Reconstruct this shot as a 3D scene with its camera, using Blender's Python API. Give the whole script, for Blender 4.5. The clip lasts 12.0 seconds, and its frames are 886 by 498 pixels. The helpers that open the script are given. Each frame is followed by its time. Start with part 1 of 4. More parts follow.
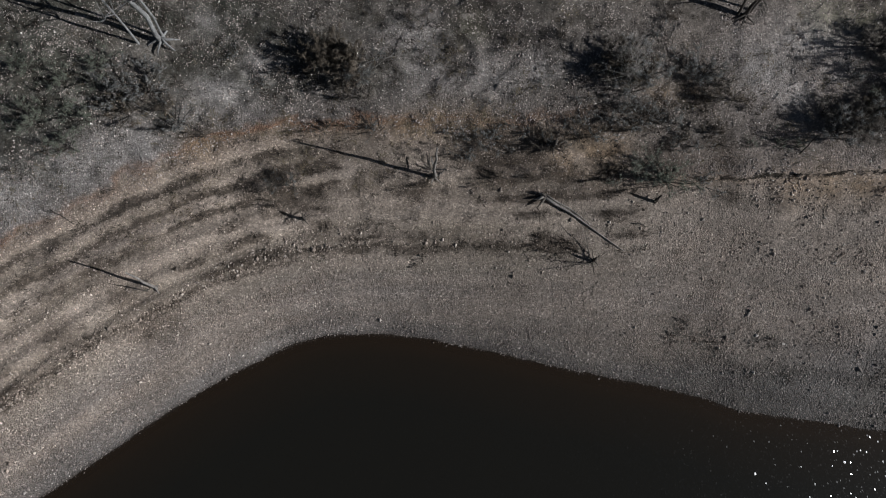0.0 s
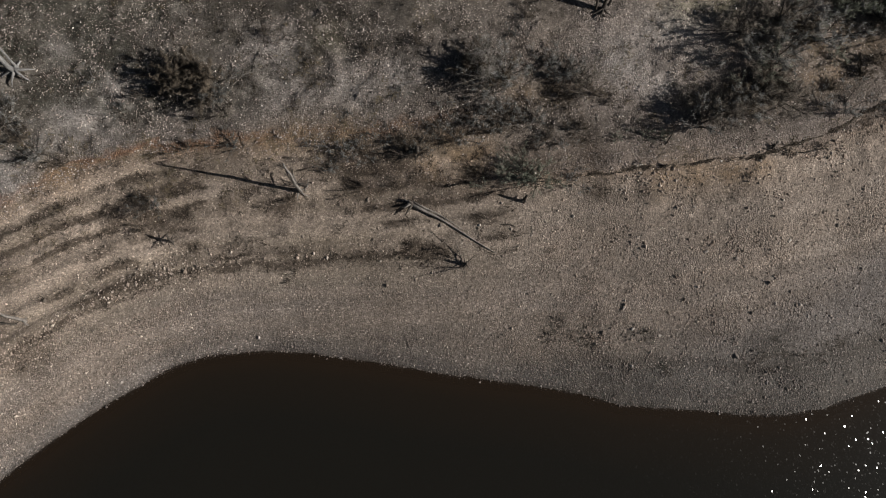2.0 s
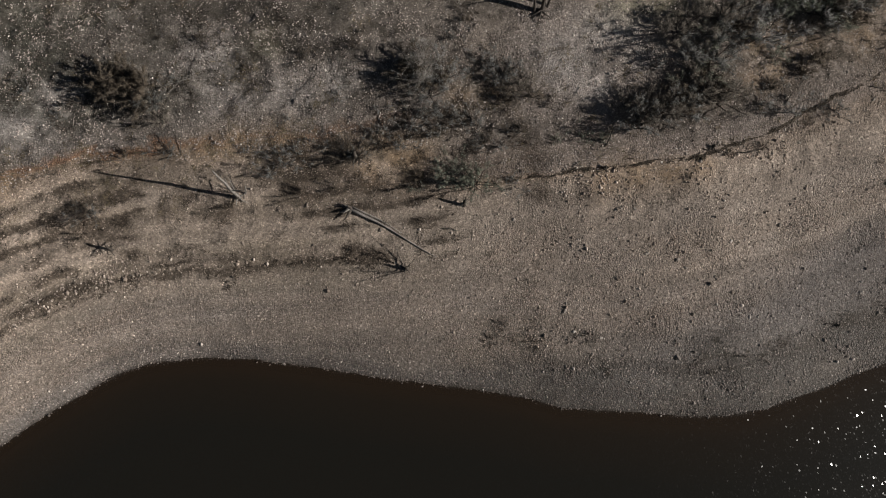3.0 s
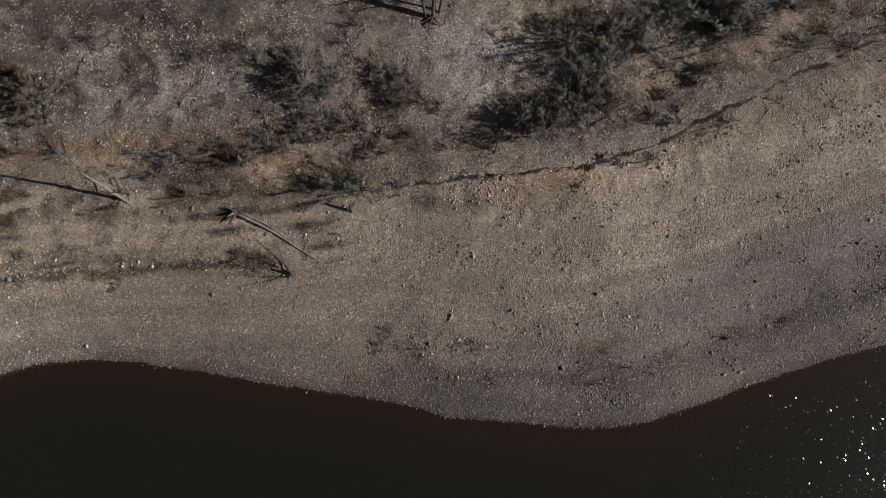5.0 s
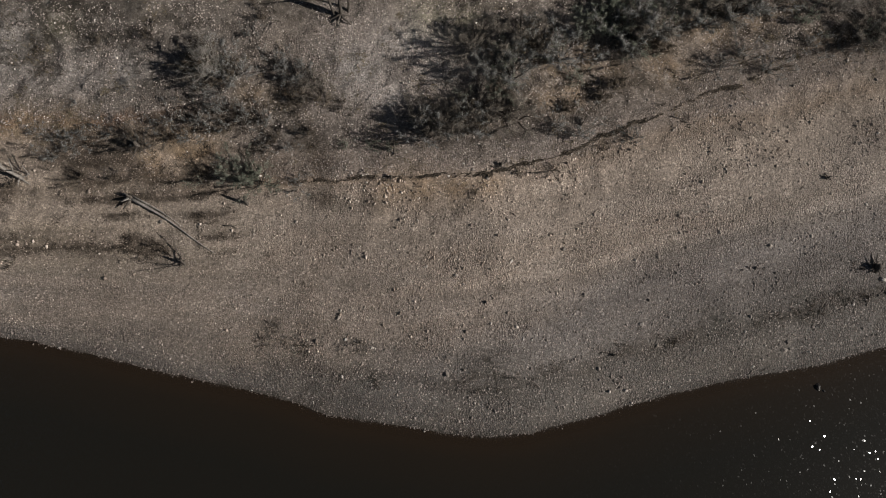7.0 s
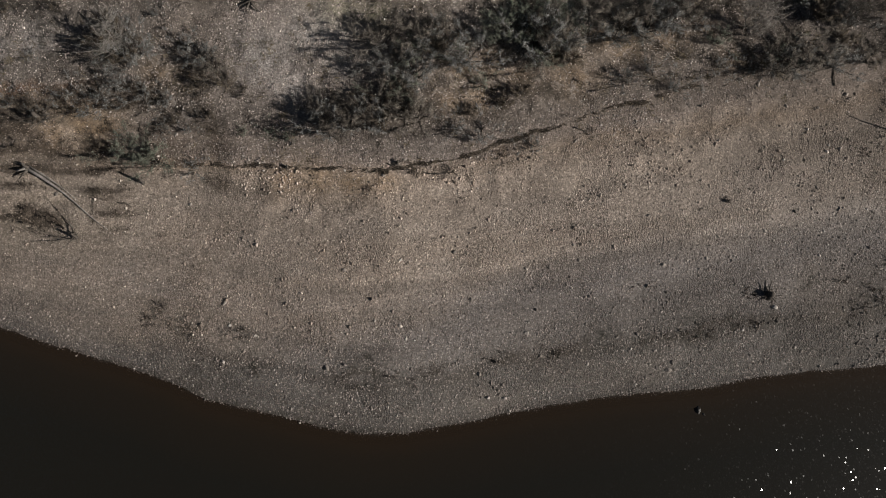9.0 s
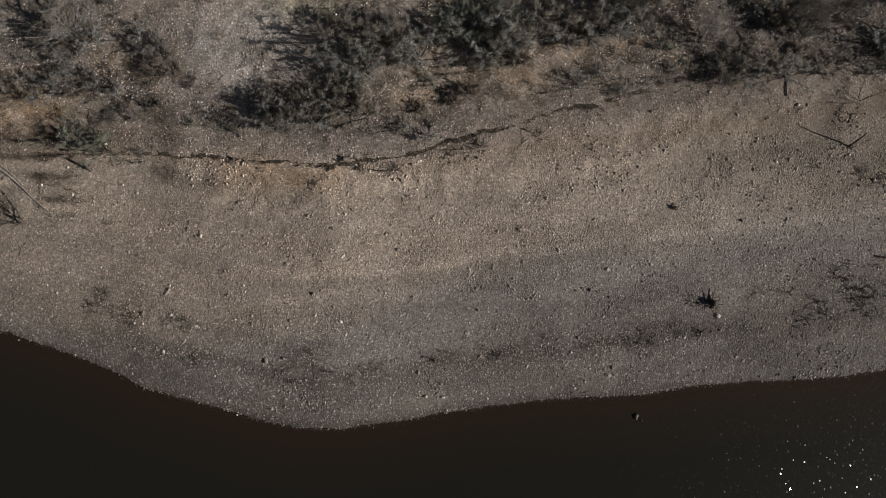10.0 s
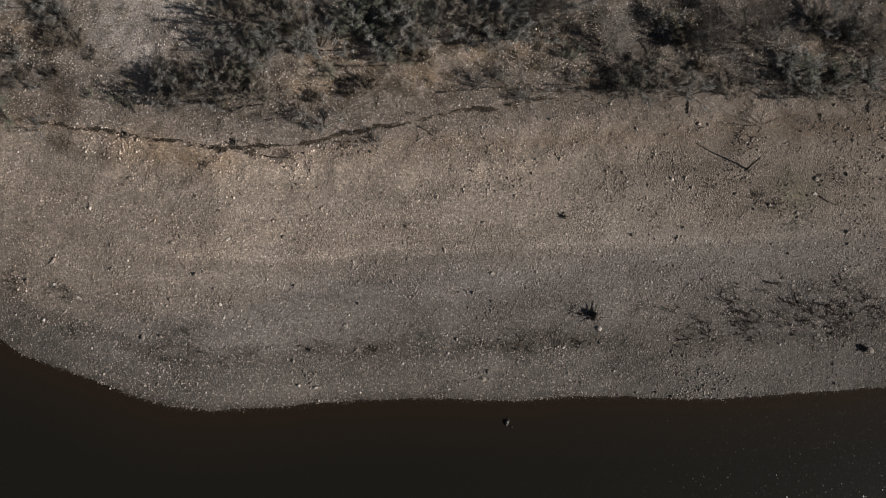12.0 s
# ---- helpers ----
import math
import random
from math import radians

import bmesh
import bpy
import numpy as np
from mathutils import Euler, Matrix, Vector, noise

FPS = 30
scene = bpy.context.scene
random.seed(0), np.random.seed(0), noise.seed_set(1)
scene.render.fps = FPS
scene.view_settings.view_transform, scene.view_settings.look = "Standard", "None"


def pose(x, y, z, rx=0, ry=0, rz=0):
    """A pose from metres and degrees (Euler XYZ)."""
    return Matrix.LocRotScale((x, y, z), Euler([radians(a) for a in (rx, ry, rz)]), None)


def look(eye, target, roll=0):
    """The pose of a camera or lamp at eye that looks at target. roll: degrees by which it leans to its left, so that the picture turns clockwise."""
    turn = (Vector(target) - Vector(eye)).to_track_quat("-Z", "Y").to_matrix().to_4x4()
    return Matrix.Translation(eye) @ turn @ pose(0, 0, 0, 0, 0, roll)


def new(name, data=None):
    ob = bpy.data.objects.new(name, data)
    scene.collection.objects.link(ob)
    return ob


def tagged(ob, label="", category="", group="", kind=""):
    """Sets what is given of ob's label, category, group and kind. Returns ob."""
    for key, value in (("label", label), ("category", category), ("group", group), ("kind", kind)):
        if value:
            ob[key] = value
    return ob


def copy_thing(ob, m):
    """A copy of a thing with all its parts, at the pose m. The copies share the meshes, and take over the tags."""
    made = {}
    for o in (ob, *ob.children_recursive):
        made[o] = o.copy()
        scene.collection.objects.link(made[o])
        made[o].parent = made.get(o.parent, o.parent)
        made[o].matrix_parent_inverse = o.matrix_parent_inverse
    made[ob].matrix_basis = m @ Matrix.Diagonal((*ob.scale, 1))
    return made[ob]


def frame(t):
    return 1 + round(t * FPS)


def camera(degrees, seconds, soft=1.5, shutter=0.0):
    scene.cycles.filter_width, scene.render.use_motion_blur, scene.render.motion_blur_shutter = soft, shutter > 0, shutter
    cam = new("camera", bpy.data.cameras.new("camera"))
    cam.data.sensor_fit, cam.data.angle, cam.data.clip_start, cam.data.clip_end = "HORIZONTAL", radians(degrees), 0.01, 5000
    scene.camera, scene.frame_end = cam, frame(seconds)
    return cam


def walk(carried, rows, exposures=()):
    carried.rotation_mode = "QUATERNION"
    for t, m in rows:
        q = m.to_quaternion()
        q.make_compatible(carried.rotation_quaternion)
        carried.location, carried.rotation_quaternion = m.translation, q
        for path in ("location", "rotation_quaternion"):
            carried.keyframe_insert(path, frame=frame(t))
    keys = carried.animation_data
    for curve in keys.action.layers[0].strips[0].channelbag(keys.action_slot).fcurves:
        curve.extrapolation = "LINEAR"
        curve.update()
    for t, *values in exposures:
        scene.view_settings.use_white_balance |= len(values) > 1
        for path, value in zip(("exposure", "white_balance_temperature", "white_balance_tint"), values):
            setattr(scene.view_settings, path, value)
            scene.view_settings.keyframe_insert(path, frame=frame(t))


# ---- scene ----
SKY_STRENGTH, SUN_STRENGTH = 0.021, 5.0
EXPOSURES = ((0.0, -0.24, 5720, 8), (0.6, -0.16, 5780, 8), (1.0, -0.10, 6150, 10), (3.0, -0.07, 6420, 10), (6.0, -0.02, 6420, 10), (9.0, 0.0, 6420, 10), (12.0, 0.05, 6420, 10))
cam = camera(71.6, 12.0, 0.9)
PATH = [
    (0, (-0.033, -10.045, 37.319), (-0.053, -9.488, 35.399), -0.7),
    (0.5, (1.841, -9.881, 37.325), (1.826, -9.325, 35.404), -1.3),
    (1, (3.682, -9.721, 37.322), (3.672, -9.164, 35.401), -1.9),
    (1.5, (5.542, -9.54, 37.334), (5.532, -8.988, 35.412), -2.6),
    (2, (7.35, -9.348, 37.342), (7.342, -8.801, 35.418), -3.2),
    (2.5, (9.221, -9.17, 37.339), (9.212, -8.629, 35.413), -4.0),
    (3, (10.909, -9.019, 37.329), (10.899, -8.484, 35.402), -4.1),
    (3.2, (11.586, -8.982, 37.308), (11.578, -8.445, 35.381), -3.8),
    (4.8, (16.993, -9.098, 37.055), (16.982, -8.553, 35.13), -3.4),
    (5, (17.668, -9.093, 37.046), (17.654, -8.546, 35.123), -3.5),
    (5.5, (19.335, -9.069, 36.999), (19.317, -8.522, 35.076), -3.2),
    (6, (20.988, -9.027, 36.986), (20.965, -8.481, 35.062), -3.0),
    (6.5, (22.666, -8.987, 36.951), (22.636, -8.442, 35.027), -2.7),
    (7, (24.317, -8.953, 36.908), (24.281, -8.407, 34.984), -2.1),
    (7.2, (25.012, -8.932, 36.921), (24.974, -8.386, 34.998), -1.6),
    (8.8, (30.358, -8.512, 36.846), (30.303, -7.974, 34.921), -0.2),
    (9, (31.035, -8.456, 36.839), (30.98, -7.919, 34.913), 0.3),
    (9.5, (32.789, -8.303, 36.82), (32.728, -7.767, 34.894), 0.6),
    (10, (34.506, -8.1, 36.828), (34.441, -7.566, 34.902), 1.2),
    (10.5, (36.175, -7.849, 36.834), (36.102, -7.319, 34.907), 1.4),
    (11, (37.999, -7.619, 36.822), (37.924, -7.087, 34.895), 2.4),
    (11.5, (39.691, -7.359, 36.82), (39.607, -6.829, 34.893), 2.5),
    (12, (41.539, -7.089, 36.824), (41.453, -6.558, 34.898), 3.5),
]
walk(cam, [(t, look(eye, target, roll)) for t, eye, target, roll in PATH], EXPOSURES)

# ---- world and sun ----
SUN_WAY = Vector((7.8, -1.93, 3.49)).normalized()
world = bpy.data.worlds.new("sky")
scene.world = world
world.use_nodes = True
wn = world.node_tree.nodes
sky = wn.new("ShaderNodeTexSky")
sky.sky_type = "NISHITA"
sky.sun_disc = False
sky.sun_elevation = radians(23.5)
sky.sun_rotation = radians(104)
world.node_tree.links.new(sky.outputs[0], wn["Background"].inputs[0])
wn["Background"].inputs[1].default_value = SKY_STRENGTH
sun = new("sun", bpy.data.lights.new("sun", "SUN"))
sun.data.energy = SUN_STRENGTH
sun.data.angle = radians(0.5)
sun.data.color = (1.0, 0.94, 0.865)
sun.matrix_world = look(SUN_WAY * 100, (0, 0, 0))


# ---- lie of the land ----
SHORE = np.array(((-90, -60), (-40, -27), (-22.9, -14.4), (-19.9, -12.2), (-17.5, -10.4), (-15, -8.6), (-12.2, -6.9), (-9.3, -5.43),
                  (-7.4, -4.85), (-5.2, -4.67), (-3.2, -4.68), (-1, -4.93), (2.5, -5.55), (6, -6.28), (9.4, -6.93), (12.7, -7.45),
                  (15, -7.95), (17.2, -8.68), (20.5, -9.05), (24, -9.5), (26.8, -9.65), (29, -9.35), (32, -8.5), (35.5, -7.4),
                  (39.5, -6.3), (43, -5.55), (46.2, -4.95), (49.5, -3.9), (52.8, -3.2), (56, -2.6), (58.4, -2.05), (62, -0.95),
                  (67, 0.56), (90, 6), (140, 20)), float)


def hash2(ix, iy, seed):
    n = (ix.astype(np.int64) * 374761393 + iy.astype(np.int64) * 668265263 + seed * 974634521) & 0xFFFFFFFF
    n = ((n ^ (n >> 13)) * 1274126177) & 0xFFFFFFFF
    return ((n ^ (n >> 16)) & 0xFFFF) / 65535.0


def value_noise(x, y, seed):
    ix, iy = np.floor(x), np.floor(y)
    fx, fy = x - ix, y - iy
    fx, fy = fx * fx * (3 - 2 * fx), fy * fy * (3 - 2 * fy)
    a, b = hash2(ix, iy, seed), hash2(ix + 1, iy, seed)
    c, d = hash2(ix, iy + 1, seed), hash2(ix + 1, iy + 1, seed)
    return (a + (b - a) * fx) * (1 - fy) + (c + (d - c) * fx) * fy


def fbm(x, y, seed, octaves=4):
    total, gain, weight = 0.0, 1.0, 0.0
    for k in range(octaves):
        total = total + gain * value_noise(x * 2 ** k, y * 2 ** k, seed + 17 * k)
        weight += gain
        gain *= 0.5
    return total / weight


def shore_distance(x, y):
    best = np.full(x.shape, 1e9)
    for (ax, ay), (bx, by) in zip(SHORE[:-1], SHORE[1:]):
        dx, dy = bx - ax, by - ay
        u = np.clip(((x - ax) * dx + (y - ay) * dy) / (dx * dx + dy * dy), 0, 1)
        best = np.minimum(best, np.hypot(x - ax - u * dx, y - ay - u * dy))
    return np.where(y > np.interp(x, SHORE[:, 0], SHORE[:, 1]), best, -best)


def smooth(e0, e1, v):
    u = np.clip((v - e0) / (e1 - e0), 0, 1)
    return u * u * (3 - 2 * u)


def scarp_level(x):
    return np.interp(x, (14, 21, 26, 30, 33, 36, 39, 42, 46), (3.28, 3.47, 3.6, 3.54, 3.6, 3.73, 3.85, 3.95, 3.95))


def slope(x, d):
    """Height of the smooth bank, d metres up from the shore."""
    s = np.interp(x, (-3, 6, 10, 15, 20, 30, 60), (0.56, 0.38, 0.335, 0.28, 0.252, 0.24, 0.216))
    k = np.interp(x, (-3, 6), (1 / 17, 1 / 100))
    up = np.clip(d, 0, None)
    e = np.minimum(up, 26)
    z = s / k * (1 - np.exp(-k * e)) + 2.5 * (1 - np.exp(-(up - e) / 25))
    return z + np.interp(d, (8, 20), (0, 0.45)) * np.interp(x, (8, 16), (0, 1))


def land(x, y):
    """Height of the bank over the water, with its beach ridges, the small scarp and hummocks."""
    x, y = np.asarray(x, float), np.asarray(y, float)
    d = shore_distance(x, y) + 0.22 * (fbm(x * 0.9, y * 0.9, 71, 3) - 0.5)
    up = np.clip(d, 0, None)
    z = slope(x, d)
    west = 1 - smooth(4, 14, x)
    ridges = np.sin(z * 2 * np.pi / 0.42 + 2.5 * fbm(x * 0.3, y * 0.3, 5, 2))
    z = z + west * smooth(2.2, 2.7, z) * (1 - smooth(4.3, 5.0, z)) * 0.075 * ridges
    z = z + 0.16 * smooth(-0.05, 0.05, z - scarp_level(x) + 0.1 * (fbm(x * 0.8, y * 0.8, 9, 3) - 0.5)) * smooth(10, 16, x)
    rough = smooth(2.0, 3.5, z)
    z = z + (fbm(x * 0.55, y * 0.55, 21, 4) - 0.5) * (0.10 + 0.22 * rough) * smooth(0.0, 1.5, up)
    z = z + (fbm(x * 2.2, y * 2.2, 33, 2) - 0.5) * (0.03 + 0.09 * rough) * smooth(0.0, 0.8, up)
    z = z + smooth(4.2, 4.9, z) * (fbm(x * 1.5, y * 2.2, 44, 3) - 0.5) * 0.26
    return np.where(d < 0, np.maximum(-3.5, 0.3 * d), z)


def scrub_cover(x, y, z):
    """How much dead plant cover the upper bank has: none on the beach and in the gravel clearing, dense in the east."""
    streak = smooth(0.42, 0.62, fbm(x * 0.30 + 0.12 * y, y * 0.62, 83, 4))
    start = np.interp(x, (4, 14), (4.85, 3.75))
    cover = smooth(0.0, 0.6, z - start) * (0.45 + 0.55 * streak)
    clearing = np.exp(-((x - 20.3) / 4.2) ** 2 - ((y - 12.0) / 4.6) ** 2)
    cover = cover * np.clip(1 - 1.5 * clearing, 0, 1)
    east = smooth(0.0, 1.5, y - 13.6 - 0.12 * (x - 42)) * smooth(38, 43, x)
    return np.clip(np.maximum(cover, 0.55 * east), 0, 1)


def sand(x, z):
    """Smooth silt with few stones on the lower western beach."""
    return smooth(0.5, 0.9, z) * (1 - smooth(3.2, 3.6, z)) * smooth(-9, -4, x) * (1 - smooth(9, 18, x))


def deposits(x, y):
    """What the falling lake left: tan silt, streaks of sorted grit along the shore and thin dark drift lines in the west."""
    d = sum(w * shore_distance(x + o, y) for o, w in ((-5.0, 0.13), (-2.5, 0.22), (0.0, 0.3), (2.5, 0.22), (5.0, 0.13)))
    z = slope(x, d) + 0.10 * (fbm(x * 0.25, y * 0.25, 61, 3) - 0.5)
    along = x * 0.11 - y * 0.05
    edge = 0.45 * (fbm(along * 2.0, z * 2.2, 91, 4) - 0.5)
    low = np.interp(x, (-10, 4, 10, 16, 22, 27, 33, 40, 62), (0.5, 0.3, 0.4, 0.6, 1.0, 1.4, 1.7, 1.85, 2.1))
    top = np.interp(x, (-12, 6, 14, 30, 60), (4.7, 4.3, 3.3, 3.5, 3.7))
    tan = smooth(-0.4, 0.4, z + edge - low) * (1 - smooth(-0.1, 0.15, z + edge - top)) * np.interp(x, (-20, 2, 10, 15, 28, 36, 60), (0.9, 0.85, 0.8, 0.95, 1.0, 0.85, 0.6))
    streak = 0.925 + 0.30 * (fbm(z * 2.0, along * 2.0, 14, 4) - 0.5) + 0.42 * (fbm(z * 5.0, along * 1.6, 15, 3) - 0.5) + 0.22 * (fbm(x * 0.35, y * 0.45, 16, 4) - 0.5)
    streak = streak + 0.34 * (fbm(z * 11.0, along * 1.2, 17, 2) - 0.45) * sand(x, z)
    streak = streak + 0.22 * np.exp(-((z - 1.93) / 0.07) ** 2) * smooth(18, 24, x)
    streak = streak * np.interp(x, (-24, -14, -4, 3, 15, 20, 36, 48, 60), (1.16, 1.08, 0.98, 0.91, 0.88, 1.0, 1.0, 0.94, 0.82)) * np.interp(z, (0.2, 1.4), (0.92, 1.0)) * (1 - 0.17 * smooth(2.3, 2.9, z) * smooth(40, 52, x))
    terrace = smooth(2.15, 2.35, z) * (1 - smooth(4.6, 4.9, z)) * (1 - smooth(8, 15, x))
    wavy = z + 0.20 * (fbm(x * 0.5, y * 0.5, 65, 3) - 0.5) + 0.10 * (fbm(x * 1.7, y * 1.9, 66, 3) - 0.5)
    beat = np.sin(wavy * 2 * np.pi / 0.37 + 3.0 * fbm(along * 1.5, z, 37, 2)) + 0.5 * np.sin(wavy * 2 * np.pi / 0.145 + 5.0 * fbm(along * 2.5, z * 2.0, 38, 2))
    lines = smooth(-0.5, 0.9, beat) * smooth(0.36, 0.60, fbm(along * 3.2 + 0.3 * y, z * 1.5, 39, 4))
    main = np.exp(-((wavy - 2.42) / 0.085) ** 2) * (1 - smooth(6, 10, x))
    low_line = np.exp(-((wavy - 0.72) / 0.10) ** 2) * smooth(22, 26, x) * (1 - smooth(52, 57, x)) * smooth(0.46, 0.62, fbm(x * 0.6, y * 0.9, 97, 4))
    tan = tan * (0.62 + 0.38 * smooth(0.34, 0.60, fbm(along * 1.8, z * 3.0, 93, 4)))
    stony = smooth(0.36, 0.62, fbm(along * 4.0, z * 2.4, 95, 4)) * (1 - 0.5 * tan * smooth(2.2, 2.5, z)) * (1 - 0.7 * sand(x, z))
    return {"stony": stony, "tan": tan, "streak": np.clip(streak, 0.5, 1.5), "drift": np.clip(lines * terrace + 0.95 * main + 0.5 * low_line + 0.8 * ground_patches(x, y, LITTER) * smooth(0.3, 0.5, fbm(x * 1.1, y * 1.6, 98, 4)), 0, 1)}


def lay(me, corners=1):
    """Stores the deposits on the vertices of a mesh of the bank; stones of so many corners have one value each."""
    co = np.empty(len(me.vertices) * 3)
    me.vertices.foreach_get("co", co)
    for key, value in deposits(co[0::3 * corners], co[1::3 * corners]).items():
        me.attributes.new(key, "FLOAT", "POINT").data.foreach_set("value", np.repeat(value, corners))


def ground_patches(x, y, spots):
    """Soft blotches of one ground colour round the given spots (x, y, radius)."""
    wob = 0.7 + 0.9 * fbm(x * 0.7, y * 0.7, 29, 4)
    out = np.zeros_like(x)
    for px, py, r in spots:
        out = np.maximum(out, np.exp(-(((x - px) ** 2 + 1.6 * (y - py) ** 2) / r ** 2) * wob))
    return out


OCHRE = ((30.2, 11.7, 1.3), (31.8, 12.2, 1.2), (29.7, 9.5, 1.2), (31.2, 10.0, 1.3), (38.3, 14.4, 1.3), (39.6, 14.0, 1.2), (43.0, 15.4, 1.0), (44.1, 15.9, 0.9), (46.4, 14.3, 1.1), (42.0, 14.8, 1.2),
         (8.3, 6.0, 1.4), (9.6, 5.9, 1.2), (12.3, 9.2, 0.9), (14.2, 9.5, 0.9), (6.6, 5.3, 1.0), (-1.0, 7.3, 1.5), (1.7, 7.5, 1.5), (-2.6, 6.9, 1.3), (-14.7, 5.4, 1.2), (36.6, 12.0, 1.6), (60.2, 18.9, 1.6), (33.6, 11.6, 0.9))
PALE = ((-14.8, 12.6, 0.9), (-13.8, 8.5, 1.6), (-15.3, 6.9, 1.0), (-17.7, 5.2, 1.6), (-19.6, 4.8, 2.0), (-21.6, 3.6, 2.2), (-24.0, 2.0, 2.4), (-1.5, 9.6, 2.2), (2.2, 9.4, 2.2), (5.0, 10.2, 1.4), (-11.6, 10.2, 1.2))
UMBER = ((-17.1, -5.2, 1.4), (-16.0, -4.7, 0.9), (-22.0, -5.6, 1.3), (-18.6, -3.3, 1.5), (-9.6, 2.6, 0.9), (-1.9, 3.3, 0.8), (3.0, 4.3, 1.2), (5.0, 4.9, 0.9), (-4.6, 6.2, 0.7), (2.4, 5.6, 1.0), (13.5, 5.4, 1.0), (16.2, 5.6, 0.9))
PALE += ((18.6, 11.0, 2.4), (21.0, 12.6, 2.4), (20.2, 9.4, 1.6), (23.0, 11.0, 1.4), (-2.5, 12.0, 2.0))
# plant litter under the eastern shrubs, coloured darker to deepen their shade
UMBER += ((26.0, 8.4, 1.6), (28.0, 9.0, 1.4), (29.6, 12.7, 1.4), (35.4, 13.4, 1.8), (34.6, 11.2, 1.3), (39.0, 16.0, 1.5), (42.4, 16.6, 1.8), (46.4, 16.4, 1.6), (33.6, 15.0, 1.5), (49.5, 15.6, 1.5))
OCHRE += ((20.4, 4.1, 1.2), (22.4, 4.2, 1.3), (24.4, 4.3, 1.2), (26.2, 4.6, 0.9))
LITTER = ((-6.6, 5.6, 1.1), (-8.6, 5.1, 1.0), (1.0, 5.6, 1.5), (1.9, 4.7, 1.4), (2.7, 6.0, 1.2), (-3.8, 4.5, 1.1), (-2.6, 3.4, 1.0), (-10.2, 2.2, 1.1), (-11.8, 2.8, 0.9), (-5.3, 3.7, 0.8),
          (-7.9, 2.9, 0.8), (6.7, 4.6, 1.4), (9.2, 4.6, 1.1), (6.4, 0.6, 1.0), (4.8, 5.8, 1.2), (13.1, 5.9, 1.1), (15.6, 6.6, 1.1), (14.8, 9.0, 1.2), (12.0, 8.0, 1.3), (16.6, 3.5, 0.8))
# weedy spots whose shadows are put into the ground colour
WEED_SHADE = ((58.0, 3.0, 2.0), (61.0, 4.0, 2.2), (64.5, 5.0, 2.6), (56.0, 1.6, 1.3), (67.0, 5.5, 2.5), (62.5, 2.0, 1.4), (52.0, 2.0, 0.9), (40.0, -2.6, 1.2), (45.0, -1.4, 1.6), (42.5, -2.6, 1.2), (47.5, -0.8, 1.0),
        (13.4, -4.2, 1.0), (15.6, -4.7, 1.1), (18.6, -4.8, 1.0), (26.6, -5.8, 1.4), (58.0, 9.6, 1.3), (60.5, 9.2, 1.3), (19.6, -6.6, 0.8))
GREEN = ((22.5, 14.3, 1.8), (24.6, 14.0, 1.4), (50.3, 18.7, 1.4), (33.4, 15.2, 1.8), (1.0, 12.6, 1.2), (60.0, 10.5, 1.6))


def at(x, y):
    return float(land(np.array([x]), np.array([y]))[0])


# ---- materials ----
class Nodes:
    """Short hand for building one node material."""

    def __init__(self, name):
        self.mat = bpy.data.materials.new(name)
        self.mat.use_nodes = True
        self.tree = self.mat.node_tree
        self.bsdf = self.tree.nodes["Principled BSDF"]

    def node(self, kind, **inputs):
        n = self.tree.nodes.new(kind)
        for key, value in inputs.items():
            self.put(n.inputs[key.replace("_", " ")], value)
        return n

    def put(self, socket, value):
        if isinstance(value, bpy.types.NodeSocket):
            self.tree.links.new(value, socket)
        else:
            socket.default_value = value

    def attribute(self, name):
        n = self.tree.nodes.new("ShaderNodeAttribute")
        n.attribute_name = name
        return n.outputs["Fac"]

    def math(self, op, a, b=0.0, c=0.0):
        n = self.tree.nodes.new("ShaderNodeMath")
        n.operation = op
        for socket, value in zip(n.inputs, (a, b, c)):
            self.put(socket, value)
        return n.outputs[0]

    def ramp(self, fac, stops, ease="LINEAR"):
        n = self.tree.nodes.new("ShaderNodeValToRGB")
        n.color_ramp.interpolation = ease
        while len(n.color_ramp.elements) < len(stops):
            n.color_ramp.elements.new(0.5)
        for el, (pos, col) in zip(n.color_ramp.elements, stops):
            el.position = pos
            el.color = (col, col, col, 1) if isinstance(col, (int, float)) else (*col, 1)
        self.put(n.inputs[0], fac)
        return n.outputs[0]

    def mix(self, fac, a, b, mode="MIX"):
        n = self.tree.nodes.new("ShaderNodeMix")
        n.data_type, n.blend_type = "RGBA", mode
        self.put(n.inputs[0], fac)
        for socket, v in ((n.inputs[6], a), (n.inputs[7], b)):
            self.put(socket, v if isinstance(v, bpy.types.NodeSocket) else (*v, 1))
        return n.outputs[2]

    def noise(self, where, scale, detail=4.0, rough=0.55):
        return self.node("ShaderNodeTexNoise", Vector=where, Scale=scale, Detail=detail, Roughness=rough).outputs[0]

    def bump(self, height, strength=0.5, distance=0.02, normal=None):
        n = self.node("ShaderNodeBump", Height=height, Strength=strength, Distance=distance)
        if normal is not None:
            self.put(n.inputs["Normal"], normal)
        return n.outputs[0]

    def done(self, colour=None, rough=0.9, normal=None, spec=0.25):
        if colour is not None:
            self.put(self.bsdf.inputs["Base Color"], colour if isinstance(colour, bpy.types.NodeSocket) else (*colour, 1))
        self.put(self.bsdf.inputs["Roughness"], rough)
        self.put(self.bsdf.inputs["Specular IOR Level"], spec)
        if normal is not None:
            self.put(self.bsdf.inputs["Normal"], normal)
        return self.mat


